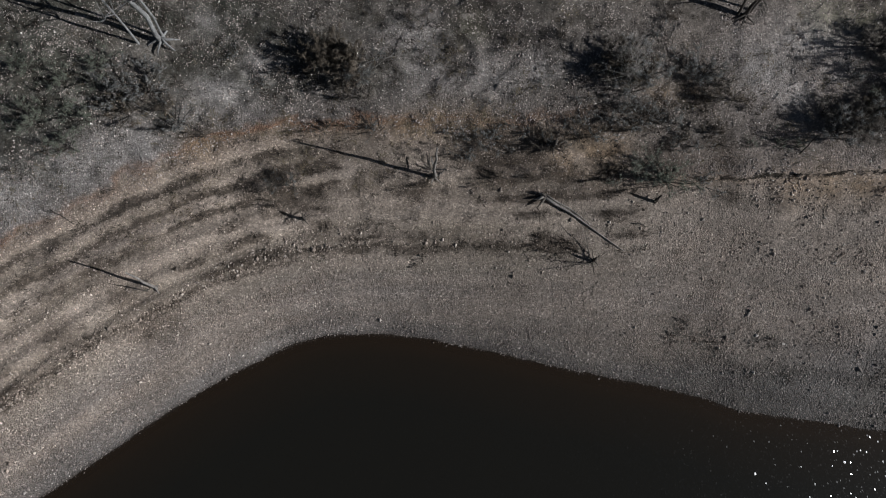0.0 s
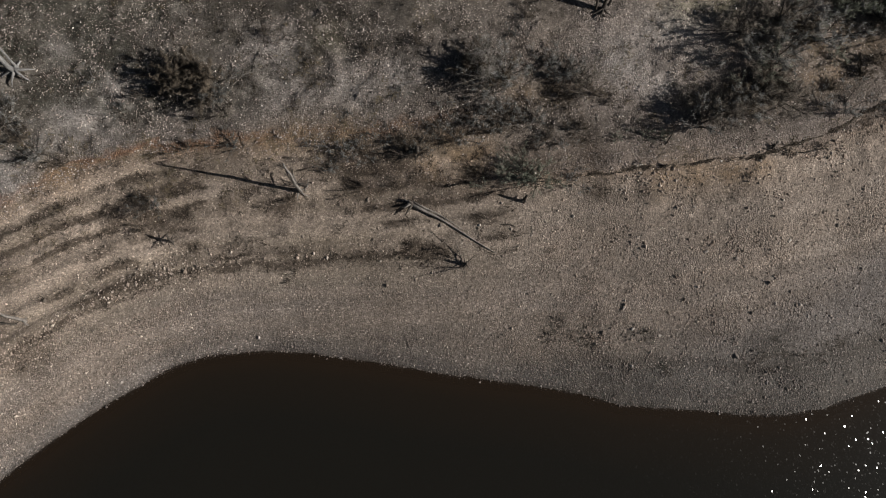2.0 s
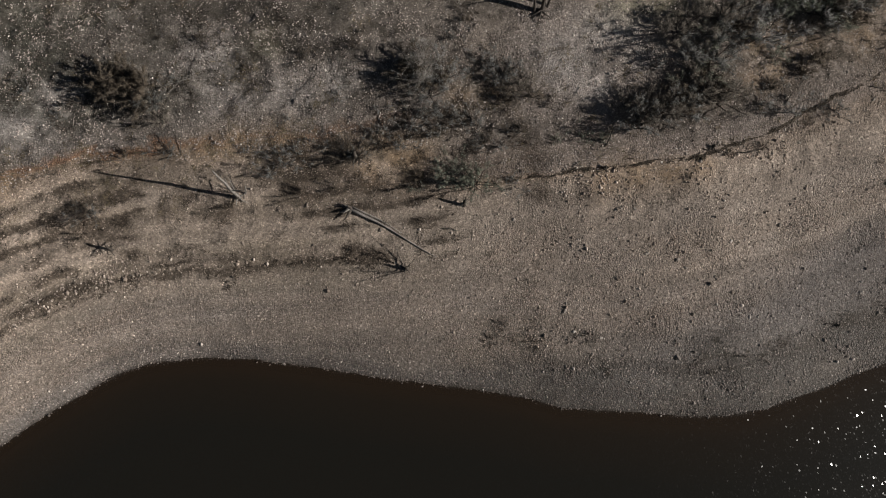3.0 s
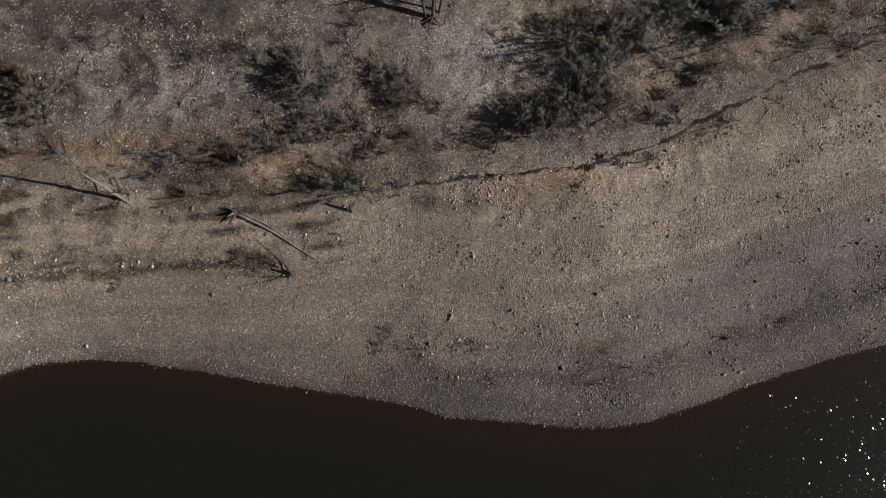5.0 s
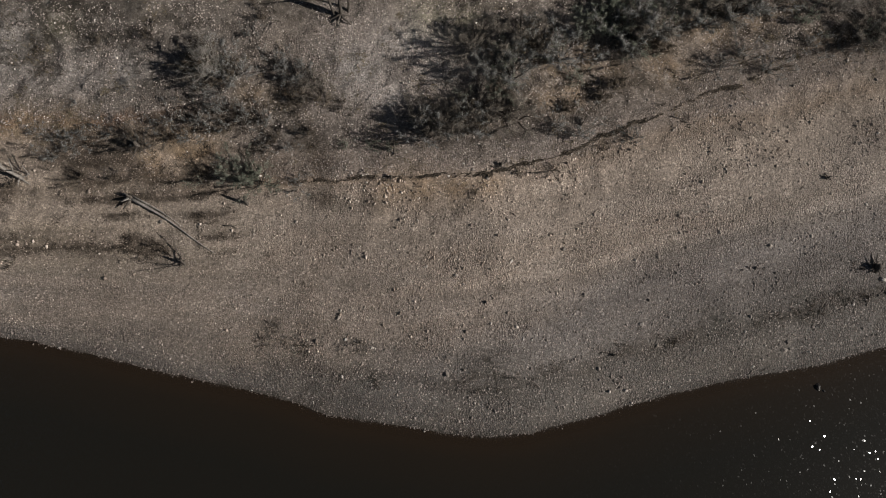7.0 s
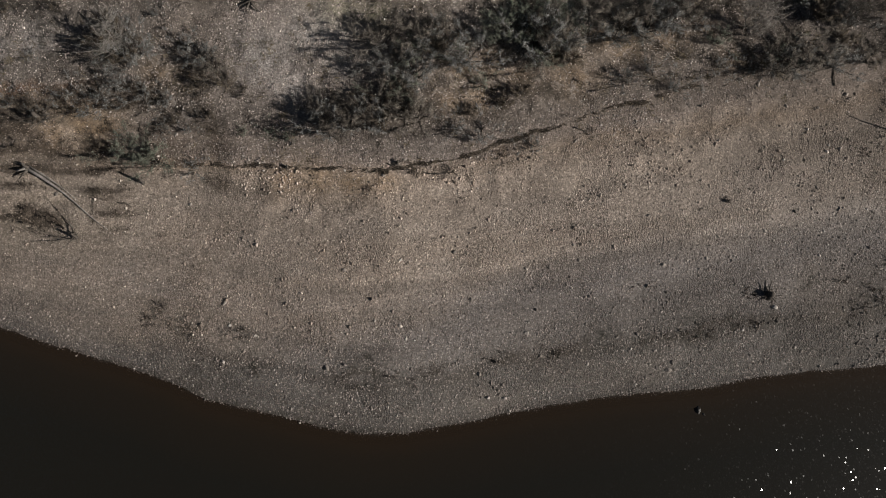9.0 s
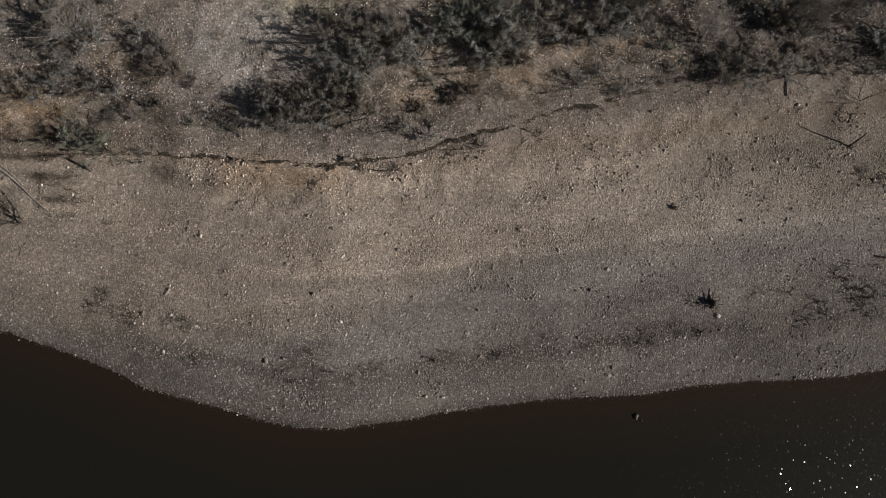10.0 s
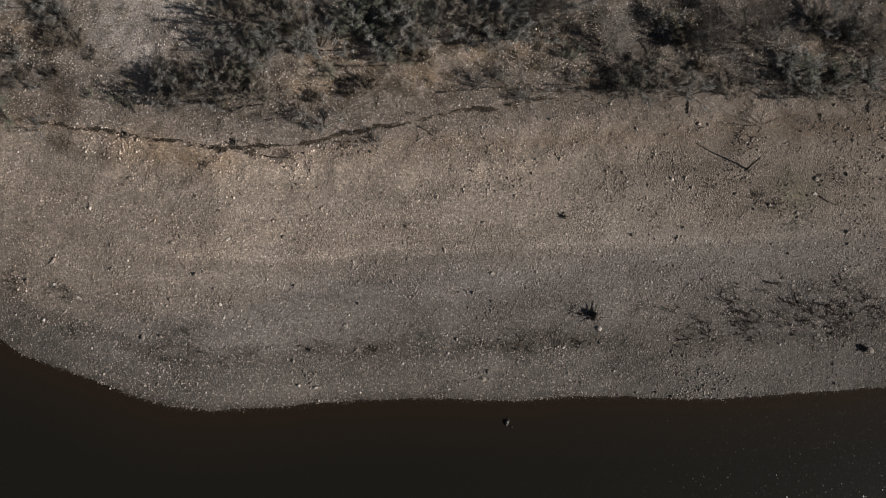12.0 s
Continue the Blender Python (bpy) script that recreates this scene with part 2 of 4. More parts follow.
def ground_material():
    m = Nodes("bank_soil")
    pos = m.node("ShaderNodeNewGeometry").outputs["Position"]
    xyz = m.node("ShaderNodeSeparateXYZ", Vector=pos)
    x, z = xyz.outputs[0], xyz.outputs[2]
    wide = m.noise(pos, 0.16, 4)
    patch = m.noise(pos, 0.55, 5, 0.6)
    fine = m.noise(pos, 2.6, 5, 0.68)
    grit = m.node("ShaderNodeTexVoronoi", Vector=pos, Scale=11.5, Randomness=1.0)
    small = m.node("ShaderNodeTexVoronoi", Vector=pos, Scale=21.0, Randomness=1.0)
    level = m.math("ADD", z, m.math("MULTIPLY", m.math("SUBTRACT", patch, 0.5), 0.38))
    level = m.math("DIVIDE", m.math("ADD", level, m.math("MULTIPLY", m.math("SUBTRACT", fine, 0.5), 0.2)), 8.0)
    # old water levels: tan silt, dark plant drift and rusty earth in turn
    dark, tan, grey = (0.07, 0.06, 0.045), (0.385, 0.318, 0.262), (0.21, 0.188, 0.172)
    west = m.ramp(level, ((0.0, grey), (0.205, grey), (0.222, (0.29, 0.255, 0.215)), (0.24, (0.25, 0.215, 0.175)), (0.30, (0.27, 0.228, 0.175)), (0.324, (0.12, 0.10, 0.075)), (0.345, (0.30, 0.25, 0.195)),
                          (0.41, tan), (0.445, (0.22, 0.18, 0.135)), (0.47, (0.32, 0.262, 0.205)), (0.50, tan), (0.525, (0.20, 0.165, 0.12)), (0.55, (0.34, 0.275, 0.215)), (0.59, (0.30, 0.225, 0.165)), (0.602, (0.25, 0.145, 0.09)),
                          (0.618, (0.24, 0.21, 0.19)), (0.79, (0.235, 0.205, 0.182)), (0.815, (0.11, 0.095, 0.08)), (0.84, (0.20, 0.175, 0.15)), (1.0, (0.17, 0.152, 0.13))))
    east = m.ramp(level, ((0.0, (0.165, 0.152, 0.138)), (0.062, (0.175, 0.16, 0.145)), (0.08, (0.12, 0.108, 0.095)), (0.098, (0.197, 0.178, 0.163)), (0.14, (0.222, 0.198, 0.182)), (0.19, (0.238, 0.213, 0.197)), (0.25, (0.265, 0.233, 0.205)), (0.31, (0.298, 0.256, 0.221)), (0.39, (0.288, 0.245, 0.207)),
                          (0.425, (0.215, 0.16, 0.115)), (0.45, (0.28, 0.23, 0.195)), (0.55, (0.28, 0.235, 0.205)), (0.72, (0.27, 0.228, 0.198)), (1.0, (0.18, 0.16, 0.13))))
    base = m.mix(m.ramp(m.math("DIVIDE", m.math("ADD", x, 40.0), 100.0), ((0.44, 0.0), (0.54, 1.0))), west, east)
    # silt and ochre drifts on the open beach
    base = m.mix(m.ramp(wide, ((0.50, 0.0), (0.68, 0.3))), base, (0.26, 0.212, 0.168))
    base = m.mix(m.ramp(wide, ((0.28, 0.35), (0.46, 0.0))), base, (0.22, 0.20, 0.19))
    # tan silt and dark drift lines
    tan, streak, drift = m.attribute("tan"), m.attribute("streak"), m.attribute("drift")
    base = m.mix(m.math("MULTIPLY", tan, 0.72), base, m.mix(m.ramp(patch, ((0.35, 0.0), (0.65, 1.0))), (0.362, 0.292, 0.235), (0.432, 0.358, 0.298)))
    base = m.mix(m.ramp(m.math("ADD", m.math("MULTIPLY", drift, 0.75), m.math("MULTIPLY", m.math("SUBTRACT", m.noise(pos, 3.2, 7, 0.8), 0.5), 1.9)), ((0.10, 0.0), (0.70, 0.88))), base, (0.066, 0.051, 0.039))
    # plant litter and bare earth between the stones of the upper bank
    scrub = m.node("ShaderNodeAttribute")
    scrub.attribute_name = "scrub"
    scrub = scrub.outputs["Fac"]
    litter = m.mix(m.ramp(m.math("DIVIDE", m.math("ADD", x, 40.0), 100.0), ((0.27, 0.0), (0.42, 1.0))), (0.070, 0.074, 0.058), (0.095, 0.083, 0.071))
    base = m.mix(m.math("MULTIPLY", scrub, m.ramp(m.math("DIVIDE", m.math("ADD", x, 40.0), 100.0), ((0.27, 0.85), (0.5, 0.5)))), base, litter)
    # soil blotches; umber also paints in shade beneath the eastern shrubs
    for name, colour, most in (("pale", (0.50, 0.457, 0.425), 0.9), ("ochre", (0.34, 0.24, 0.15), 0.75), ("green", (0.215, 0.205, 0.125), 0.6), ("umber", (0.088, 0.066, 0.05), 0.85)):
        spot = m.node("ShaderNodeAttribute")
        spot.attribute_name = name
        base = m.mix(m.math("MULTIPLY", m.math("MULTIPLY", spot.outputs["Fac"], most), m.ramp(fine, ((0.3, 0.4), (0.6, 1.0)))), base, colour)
    # low dead weed and its shadows, painted into the soil in combed wisps
    comb = m.noise(m.node("ShaderNodeMapping", Vector=pos, Scale=(0.7, 1.8, 1.0), Rotation=(0, 0, 0.35)).outputs[0], 2.2, 6, 0.72)
    base = m.mix(m.math("MULTIPLY", m.attribute("weed_shade"), m.ramp(comb, ((0.43, 0.0), (0.57, 0.9)))), base, (0.055, 0.053, 0.044))
    mess = m.math("ADD", m.math("MULTIPLY", m.noise(pos, 1.1, 6, 0.7), 0.55), m.math("MULTIPLY", fine, 0.45))
    base = m.mix(m.math("MULTIPLY", m.ramp(mess, ((0.46, 0.0), (0.58, 0.75))), scrub), base, (0.06, 0.053, 0.043))
    base = m.mix(m.math("MULTIPLY", m.ramp(mess, ((0.37, 0.7), (0.48, 0.0))), scrub), base, (0.40, 0.358, 0.32))
    base = m.mix(1.0, base, m.ramp(m.math("MULTIPLY", streak, 0.5), ((0.0, 0.0), (1.0, 2.0))), "MULTIPLY")
    # single small stones, pale and dark
    for cells, much in ((grit, 0.6), (small, 0.5)):
        chance = m.node("ShaderNodeSeparateColor", Color=cells.outputs["Color"]).outputs[0]
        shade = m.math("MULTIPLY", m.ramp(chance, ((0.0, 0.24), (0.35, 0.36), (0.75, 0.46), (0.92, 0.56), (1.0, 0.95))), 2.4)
        base = m.mix(much, base, shade, "MULTIPLY")
    base = m.mix(m.ramp(m.noise(pos, 5.5, 5, 0.75), ((0.36, 0.55), (0.52, 0.0))), base, (0.075, 0.064, 0.052))
    wet = m.ramp(m.math("ADD", m.math("MULTIPLY", z, 2.0), m.math("MULTIPLY", patch, 0.25)), ((0.14, 1.0), (0.34, 0.0)))
    base = m.mix(m.math("MULTIPLY", wet, 0.7), base, (0.05, 0.042, 0.034))
    rough = m.math("SUBTRACT", 0.95, m.math("MULTIPLY", wet, 0.4))
    n1 = m.bump(m.math("SUBTRACT", 1.0, small.outputs["Distance"]), m.math("ADD", 0.35, m.math("MULTIPLY", m.attribute("stony"), 0.55)), 0.035)
    n1 = m.bump(m.math("SUBTRACT", 1.0, grit.outputs["Distance"]), m.math("ADD", 0.22, m.math("MULTIPLY", m.attribute("stony"), 0.7)), 0.07, n1)
    n2 = m.bump(fine, 0.7, 0.12, n1)
    return m.done(base, rough, n2, 0.2)


def stone_material(name, reach, strewn=True):
    """River stones; reach: how far up the range from dark to bleached they go. Strewn ones carry the silt of their place."""
    m = Nodes(name)
    geo = m.node("ShaderNodeNewGeometry")
    pos = geo.outputs["Position"]
    z = m.node("ShaderNodeSeparateXYZ", Vector=pos).outputs[2]
    obj = m.node("ShaderNodeObjectInfo").outputs["Random"]
    pick = m.math("FRACT", m.math("ADD", geo.outputs["Random Per Island"], obj))
    col = m.ramp(m.math("MULTIPLY", pick, reach), ((0.0, (0.12, 0.106, 0.095)), (0.2, (0.19, 0.165, 0.145)), (0.4, (0.28, 0.246, 0.216)), (0.58, (0.37, 0.324, 0.283)), (0.78, (0.55, 0.497, 0.448)), (1.0, (0.80, 0.76, 0.70))))
    if strewn:
        silt = m.ramp(m.math("DIVIDE", z, 8.0), ((0.0, 0.90), (0.12, 0.93), (0.22, 0.97), (0.3, 1.0), (0.45, 1.08), (0.6, 1.35)))
        col = m.mix(1.0, col, silt, "MULTIPLY")
        col = m.mix(1.0, col, m.mix(m.attribute("tan"), (1.02, 0.985, 0.995), (1.20, 1.075, 0.99)), "MULTIPLY")
        col = m.mix(m.math("MULTIPLY", m.attribute("tan"), 0.1), col, (0.375, 0.315, 0.258))
        col = m.mix(1.0, col, m.ramp(m.math("MULTIPLY", m.attribute("streak"), 0.5), ((0.0, 0.0), (1.0, 2.0))), "MULTIPLY")
        col = m.mix(m.math("MULTIPLY", m.attribute("drift"), 0.4), col, (0.075, 0.062, 0.047))
    n = m.noise(pos, 26, 4)
    col = m.mix(m.ramp(n, ((0.35, 0.5), (0.6, 0.0))), col, (0.14, 0.12, 0.10))
    return m.done(col, 0.82, m.bump(n, 0.5, 0.02), 0.3)


def wood_material(name, dark, pale, stretch=(6.0, 6.0, 0.8)):
    m = Nodes(name)
    tc = m.node("ShaderNodeTexCoord").outputs["Object"]
    mp = m.node("ShaderNodeMapping", Vector=tc, Scale=stretch)
    grain = m.noise(mp.outputs[0], 5, 6, 0.65)
    blotch = m.noise(tc, 1.7, 4)
    col = m.mix(m.ramp(grain, ((0.35, 0.0), (0.65, 1.0))), dark, pale)
    col = m.mix(m.ramp(blotch, ((0.4, 0.5), (0.62, 0.0))), col, tuple(c * 0.5 for c in dark))
    return m.done(col, 0.85, m.bump(grain, 0.8, 0.02), 0.2)


def twig_material(name, a, b):
    m = Nodes(name)
    geo = m.node("ShaderNodeNewGeometry")
    obj = m.node("ShaderNodeObjectInfo").outputs["Random"]
    pick = m.math("ADD", m.math("MULTIPLY", geo.outputs["Random Per Island"], 0.7), m.math("MULTIPLY", obj, 0.3))
    col = m.mix(m.ramp(pick, ((0.0, 0.0), (0.55, 0.17), (0.76, 0.62), (1.0, 1.0))), a, b)
    n = m.noise(geo.outputs["Position"], 14, 3)
    col = m.mix(m.ramp(n, ((0.4, 0.45), (0.6, 0.0))), col, tuple(c * 0.45 for c in a))
    return m.done(col, 0.9, None, 0.15)


def water_material():
    m = Nodes("murky_water")
    pos = m.node("ShaderNodeNewGeometry").outputs["Position"]
    depth = m.node("ShaderNodeAttribute")
    depth.attribute_name = "depth"
    depth = depth.outputs["Fac"]
    tone = m.noise(pos, 0.05, 3)
    deep = m.mix(tone, (0.0150, 0.0140, 0.0112), (0.0165, 0.0150, 0.0118))
    silt = m.mix(m.ramp(m.math("DIVIDE", depth, 4.0), ((0.0, 0.9), (0.35, 0.35), (1.0, 0.0))), deep, (0.030, 0.019, 0.011))
    # small wind ripples: little facets, each with a tilt of its own
    cells = m.node("ShaderNodeTexVoronoi", Vector=m.node("ShaderNodeMapping", Vector=pos, Scale=(1.25, 1.0, 1.0)).outputs[0], Scale=12.0, Randomness=1.0)
    tilt = m.node("ShaderNodeSeparateColor", Color=cells.outputs["Color"]).outputs
    lean = m.math("MULTIPLY", m.math("SUBTRACT", m.math("ADD", tilt[0], tilt[2]), 1.0), 0.338)
    side = m.math("MULTIPLY", m.math("SUBTRACT", tilt[1], 0.5), 0.34)
    facet = m.node("ShaderNodeCombineXYZ", X=lean, Y=side, Z=1.0).outputs[0]
    normal = m.node("ShaderNodeVectorMath", Vector=facet)
    normal.operation = "NORMALIZE"
    normal = normal.outputs[0]
    # murk below, a thin clear rippled surface above
    m.done(silt, 0.34, None, 0.07)
    m.put(m.bsdf.inputs["Coat Weight"], 1.0)
    m.put(m.bsdf.inputs["Coat IOR"], 1.33)
    m.put(m.bsdf.inputs["Coat Roughness"], 0.085)
    m.put(m.bsdf.inputs["Coat Normal"], normal)
    m.put(m.bsdf.inputs["Alpha"], m.ramp(m.math("DIVIDE", depth, 2.0), ((0.0, 0.45), (0.1, 0.85), (0.35, 1.0))))
    return m.mat


SOIL, WATER = ground_material(), water_material()
STONE, GRAVEL = stone_material("river_stone", 1.0), stone_material("fine_gravel", 0.82)
ROCK = stone_material("bare_rock", 0.85, False)
WETSTONE = Nodes("wet_stone").done((0.035, 0.031, 0.027), 0.35, None, 0.5)
BLEACHED = wood_material("bleached_wood", (0.16, 0.145, 0.13), (0.40, 0.37, 0.335))
DARKWOOD = wood_material("weathered_wood", (0.05, 0.042, 0.036), (0.16, 0.14, 0.12))
WHITEBARK = wood_material("white_bark", (0.14, 0.135, 0.13), (0.40, 0.395, 0.385))
TWIG = twig_material("grey_twig", (0.128, 0.128, 0.12), (0.50, 0.49, 0.47))
BROWNTWIG = twig_material("brown_twig", (0.095, 0.078, 0.06), (0.29, 0.24, 0.185))
GREENTWIG = twig_material("green_twig", (0.14, 0.15, 0.115), (0.37, 0.38, 0.31))
DARKLITTER = twig_material("dark_plant_litter", (0.048, 0.039, 0.031), (0.17, 0.138, 0.105))
DUNTWIG = twig_material("dun_twig", (0.115, 0.10, 0.084), (0.42, 0.375, 0.32))
STRAW = twig_material("dead_grass", (0.15, 0.12, 0.075), (0.34, 0.28, 0.19))


# ---- mesh helpers ----
class Shape:
    """Collects vertices and faces of one mesh."""

    def __init__(self):
        self.v, self.f = [], []

    def tube(self, pts, radii, sides=6, wobble=0.0, rng=random):
        pts = [Vector(p) for p in pts]
        start = len(self.v)
        ref = Vector((0.3, 0.2, 1)) if abs((pts[-1] - pts[0]).normalized().z) < 0.8 else Vector((1, 0.2, 0))
        for i, (p, r) in enumerate(zip(pts, radii)):
            way = (pts[min(i + 1, len(pts) - 1)] - pts[max(i - 1, 0)]).normalized()
            a = way.cross(ref).normalized()
            b = way.cross(a)
            for k in range(sides):
                t = 2 * math.pi * k / sides
                rr = r * (1 + wobble * (rng.random() - 0.5) * 2)
                self.v.append(p + a * (math.cos(t) * rr) + b * (math.sin(t) * rr))
        for i in range(len(pts) - 1):
            for k in range(sides):
                q = start + i * sides
                self.f.append((q + k, q + (k + 1) % sides, q + sides + (k + 1) % sides, q + sides + k))
        last = start + (len(pts) - 1) * sides
        if sides > 3:
            self.f.append(tuple(start + k for k in reversed(range(sides))))
            self.f.append(tuple(last + k for k in range(sides)))
        return self

    def spike(self, p, end, r):
        """A fine twig: a three-cornered foot and a tip."""
        way = end - p
        a = way.cross(Vector((0.31, 0.22, 0.93))).normalized() * r
        b = way.cross(a).normalized() * r
        start = len(self.v)
        self.v += [p + a, p - 0.5 * a + 0.87 * b, p - 0.5 * a - 0.87 * b, end]
        self.f += [(start, start + 1, start + 3), (start + 1, start + 2, start + 3), (start + 2, start, start + 3)]

    def mesh(self, name, mat, soft=True):
        me = bpy.data.meshes.new(name)
        me.from_pydata([tuple(v) for v in self.v], [], self.f)
        me.materials.append(mat)
        if soft:
            me.polygons.foreach_set("use_smooth", [True] * len(me.polygons))
        me.update()
        return me


def part(name, shape, mat, parent, label=""):
    ob = new(name, shape if isinstance(shape, bpy.types.Mesh) else shape.mesh(name, mat))
    ob.parent = parent
    return tagged(ob, label) if label else ob


def root(name, x, y, turn=0.0, sink=0.05, scale=1.0):
    ob = new(name)
    ob.empty_display_size = 0.2
    ob.location = (x, y, at(x, y) - sink)
    ob.rotation_euler = (0, 0, radians(turn))
    ob.scale = (scale, scale, scale)
    return ob


def bend(a, b, n, amount, rng):
    """Points from a to b along a crooked line."""
    a, b = Vector(a), Vector(b)
    size = (b - a).length * amount
    out = []
    for i in range(n):
        u = i / (n - 1)
        w = math.sin(math.pi * u) * size
        out.append(a.lerp(b, u) + Vector((rng.uniform(-w, w), rng.uniform(-w, w), rng.uniform(-w, w) * 0.5)))
    return out


# ---- ground and water ----
def axis(lo, hi, step, far):
    out = [lo - 0.5 * 1.6 ** k for k in range(1, 40) if 0.5 * 1.6 ** k < far][::-1]
    out += list(np.arange(lo, hi, step))
    return np.array(out + [hi + 0.5 * 1.6 ** k for k in range(0, 40) if 0.5 * 1.6 ** k < far])


def sheet(name, xs, ys, zs, mat):
    nx, ny = len(xs), len(ys)
    gx, gy = np.meshgrid(xs, ys)
    co = np.stack((gx, gy, zs(gx, gy)), -1).reshape(-1, 3)
    i = (np.arange(ny - 1)[:, None] * nx + np.arange(nx - 1)[None, :]).ravel()
    quads = np.stack((i, i + 1, i + nx + 1, i + nx), -1)
    me = bpy.data.meshes.new(name)
    me.vertices.add(len(co))
    me.vertices.foreach_set("co", co.ravel())
    me.loops.add(quads.size)
    me.loops.foreach_set("vertex_index", quads.ravel())
    me.polygons.add(len(quads))
    me.polygons.foreach_set("loop_start", np.arange(0, quads.size, 4))
    me.update(calc_edges=True)
    me.polygons.foreach_set("use_smooth", [True] * len(quads))
    me.materials.append(mat)
    return tagged(new(name, me), kind="structure")


ground = sheet("ground", axis(-34, 78, 0.28, 2500), axis(-17, 30, 0.15, 2500), land, SOIL)
wx = np.empty(len(ground.data.vertices) * 3)
ground.data.vertices.foreach_get("co", wx)
ground.data.attributes.new("scrub", "FLOAT", "POINT").data.foreach_set("value", scrub_cover(wx[0::3], wx[1::3], wx[2::3]))
for name, spots in (("ochre", OCHRE), ("pale", PALE), ("green", GREEN), ("umber", UMBER), ("weed_shade", WEED_SHADE)):
    ground.data.attributes.new(name, "FLOAT", "POINT").data.foreach_set("value", ground_patches(wx[0::3], wx[1::3], spots))
lay(ground.data)
tagged(ground, "sloping gravel and earth bank with dry strand lines", "ground")
water = sheet("water", axis(-34, 78, 0.8, 2400), axis(-30, 12, 0.6, 2400)[:-6], lambda x, y: np.zeros_like(x), WATER)
wx = np.empty(len(water.data.vertices) * 3)
water.data.vertices.foreach_get("co", wx)
deep = np.clip(-shore_distance(wx[0::3], wx[1::3]), 0, 50)
water.data.attributes.new("depth", "FLOAT", "POINT").data.foreach_set("value", deep)
tagged(water, "still dark brown lake water with light ripples", "water")


# ---- gravel ----
def stones_mesh(name, x, y, size, rng):
    """Many half-buried stones as one mesh: a crown vertex and two uneven rings each."""
    n = len(x)
    z = land(x, y)
    turn = rng.uniform(0, 2 * np.pi, n)
    long_, wide_, tall = size * rng.uniform(0.9, 1.5, n), size * rng.uniform(0.65, 1.0, n), size * rng.uniform(0.42, 0.72, n)
    co = np.empty((n, 9, 3))
    for ring, (r0, h0) in enumerate(((1.0, -0.2), (0.72, 0.5))):
        for k in range(4):
            ang = 2 * np.pi * (k + 0.5 * ring) / 4 + rng.uniform(-0.3, 0.3, n)
            r = 0.5 * r0 * rng.uniform(0.8, 1.15, n)
            u, v = np.cos(ang) * r * long_, np.sin(ang) * r * wide_
            j = ring * 4 + k
            co[:, j, 0] = x + u * np.cos(turn) - v * np.sin(turn)
            co[:, j, 1] = y + u * np.sin(turn) + v * np.cos(turn)
            co[:, j, 2] = z + tall * (h0 + rng.uniform(-0.12, 0.12, n))
    co[:, 8, 0] = x + rng.uniform(-0.12, 0.12, n) * size
    co[:, 8, 1] = y + rng.uniform(-0.12, 0.12, n) * size
    co[:, 8, 2] = z + tall * rng.uniform(0.85, 1.1, n)
    tri = []
    for k in range(4):
        a, b = k, (k + 1) % 4
        tri += [(a, b, 4 + a), (b, 4 + b, 4 + a), (4 + a, 4 + b, 8)]
    faces = (np.arange(n)[:, None, None] * 9 + np.array(tri)[None]).reshape(-1, 3)
    me = bpy.data.meshes.new(name)
    me.vertices.add(n * 9)
    me.vertices.foreach_set("co", co.ravel())
    me.loops.add(faces.size)
    me.loops.foreach_set("vertex_index", faces.ravel())
    me.polygons.add(len(faces))
    me.polygons.foreach_set("loop_start", np.arange(0, faces.size, 3))
    me.update(calc_edges=True)
    me.materials.append(STONE)
    return me


def pebbles_mesh(name, x, y, size, rng):
    """Very small stones: a four-cornered foot and a ridge on top each."""
    n = len(x)
    z = land(x, y)
    turn = rng.uniform(0, 2 * np.pi, n)
    c, s = np.cos(turn), np.sin(turn)
    long_, wide_, tall = size * rng.uniform(0.45, 0.75, n), size * rng.uniform(0.35, 0.5, n), size * rng.uniform(0.26, 0.5, n)
    co = np.empty((n, 6, 3))
    for j, (u, v, w) in enumerate(((-1, -1, -0.2), (1, -1, -0.2), (1, 1, -0.2), (-1, 1, -0.2), (-0.45, 0, 1), (0.45, 0, 1))):
        u = u * long_ * rng.uniform(0.75, 1.2, n)
        v = (v * rng.uniform(0.75, 1.2, n) + (rng.uniform(-0.5, 0.5, n) if j > 3 else 0.0)) * wide_
        co[:, j, 0], co[:, j, 1], co[:, j, 2] = x + u * c - v * s, y + u * s + v * c, z + tall * w * rng.uniform(0.8, 1.1, n)
    tri = np.array(((0, 1, 5), (0, 5, 4), (1, 2, 5), (2, 3, 4), (2, 4, 5), (3, 0, 4)))
    faces = (np.arange(n)[:, None, None] * 6 + tri[None]).reshape(-1, 3)
    me = bpy.data.meshes.new(name)
    me.vertices.add(n * 6)
    me.vertices.foreach_set("co", co.ravel())
    me.loops.add(faces.size)
    me.loops.foreach_set("vertex_index", faces.ravel())
    me.polygons.add(len(faces))
    me.polygons.foreach_set("loop_start", np.arange(0, faces.size, 3))
    me.update(calc_edges=True)
    me.materials.append(GRAVEL)
    return me


def strewn(count, seed, dense, rng):
    """Places for stones on the bank, picked by dense(x, y, z, low, clump)."""
    x, y = rng.uniform(-30, 72, count), rng.uniform(-16, 27, count)
    d = shore_distance(x, y)
    ok = (d > -0.25) & (d < 25)
    x, y, d = x[ok], y[ok], d[ok]
    z = land(x, y)
    clump = fbm(x * 0.55, y * 0.75, seed, 4)
    ok = rng.uniform(0, 1, len(x)) < dense(x, y, z, 1 - smooth(2.0, 3.2, z), clump)
    return x[ok], y[ok]


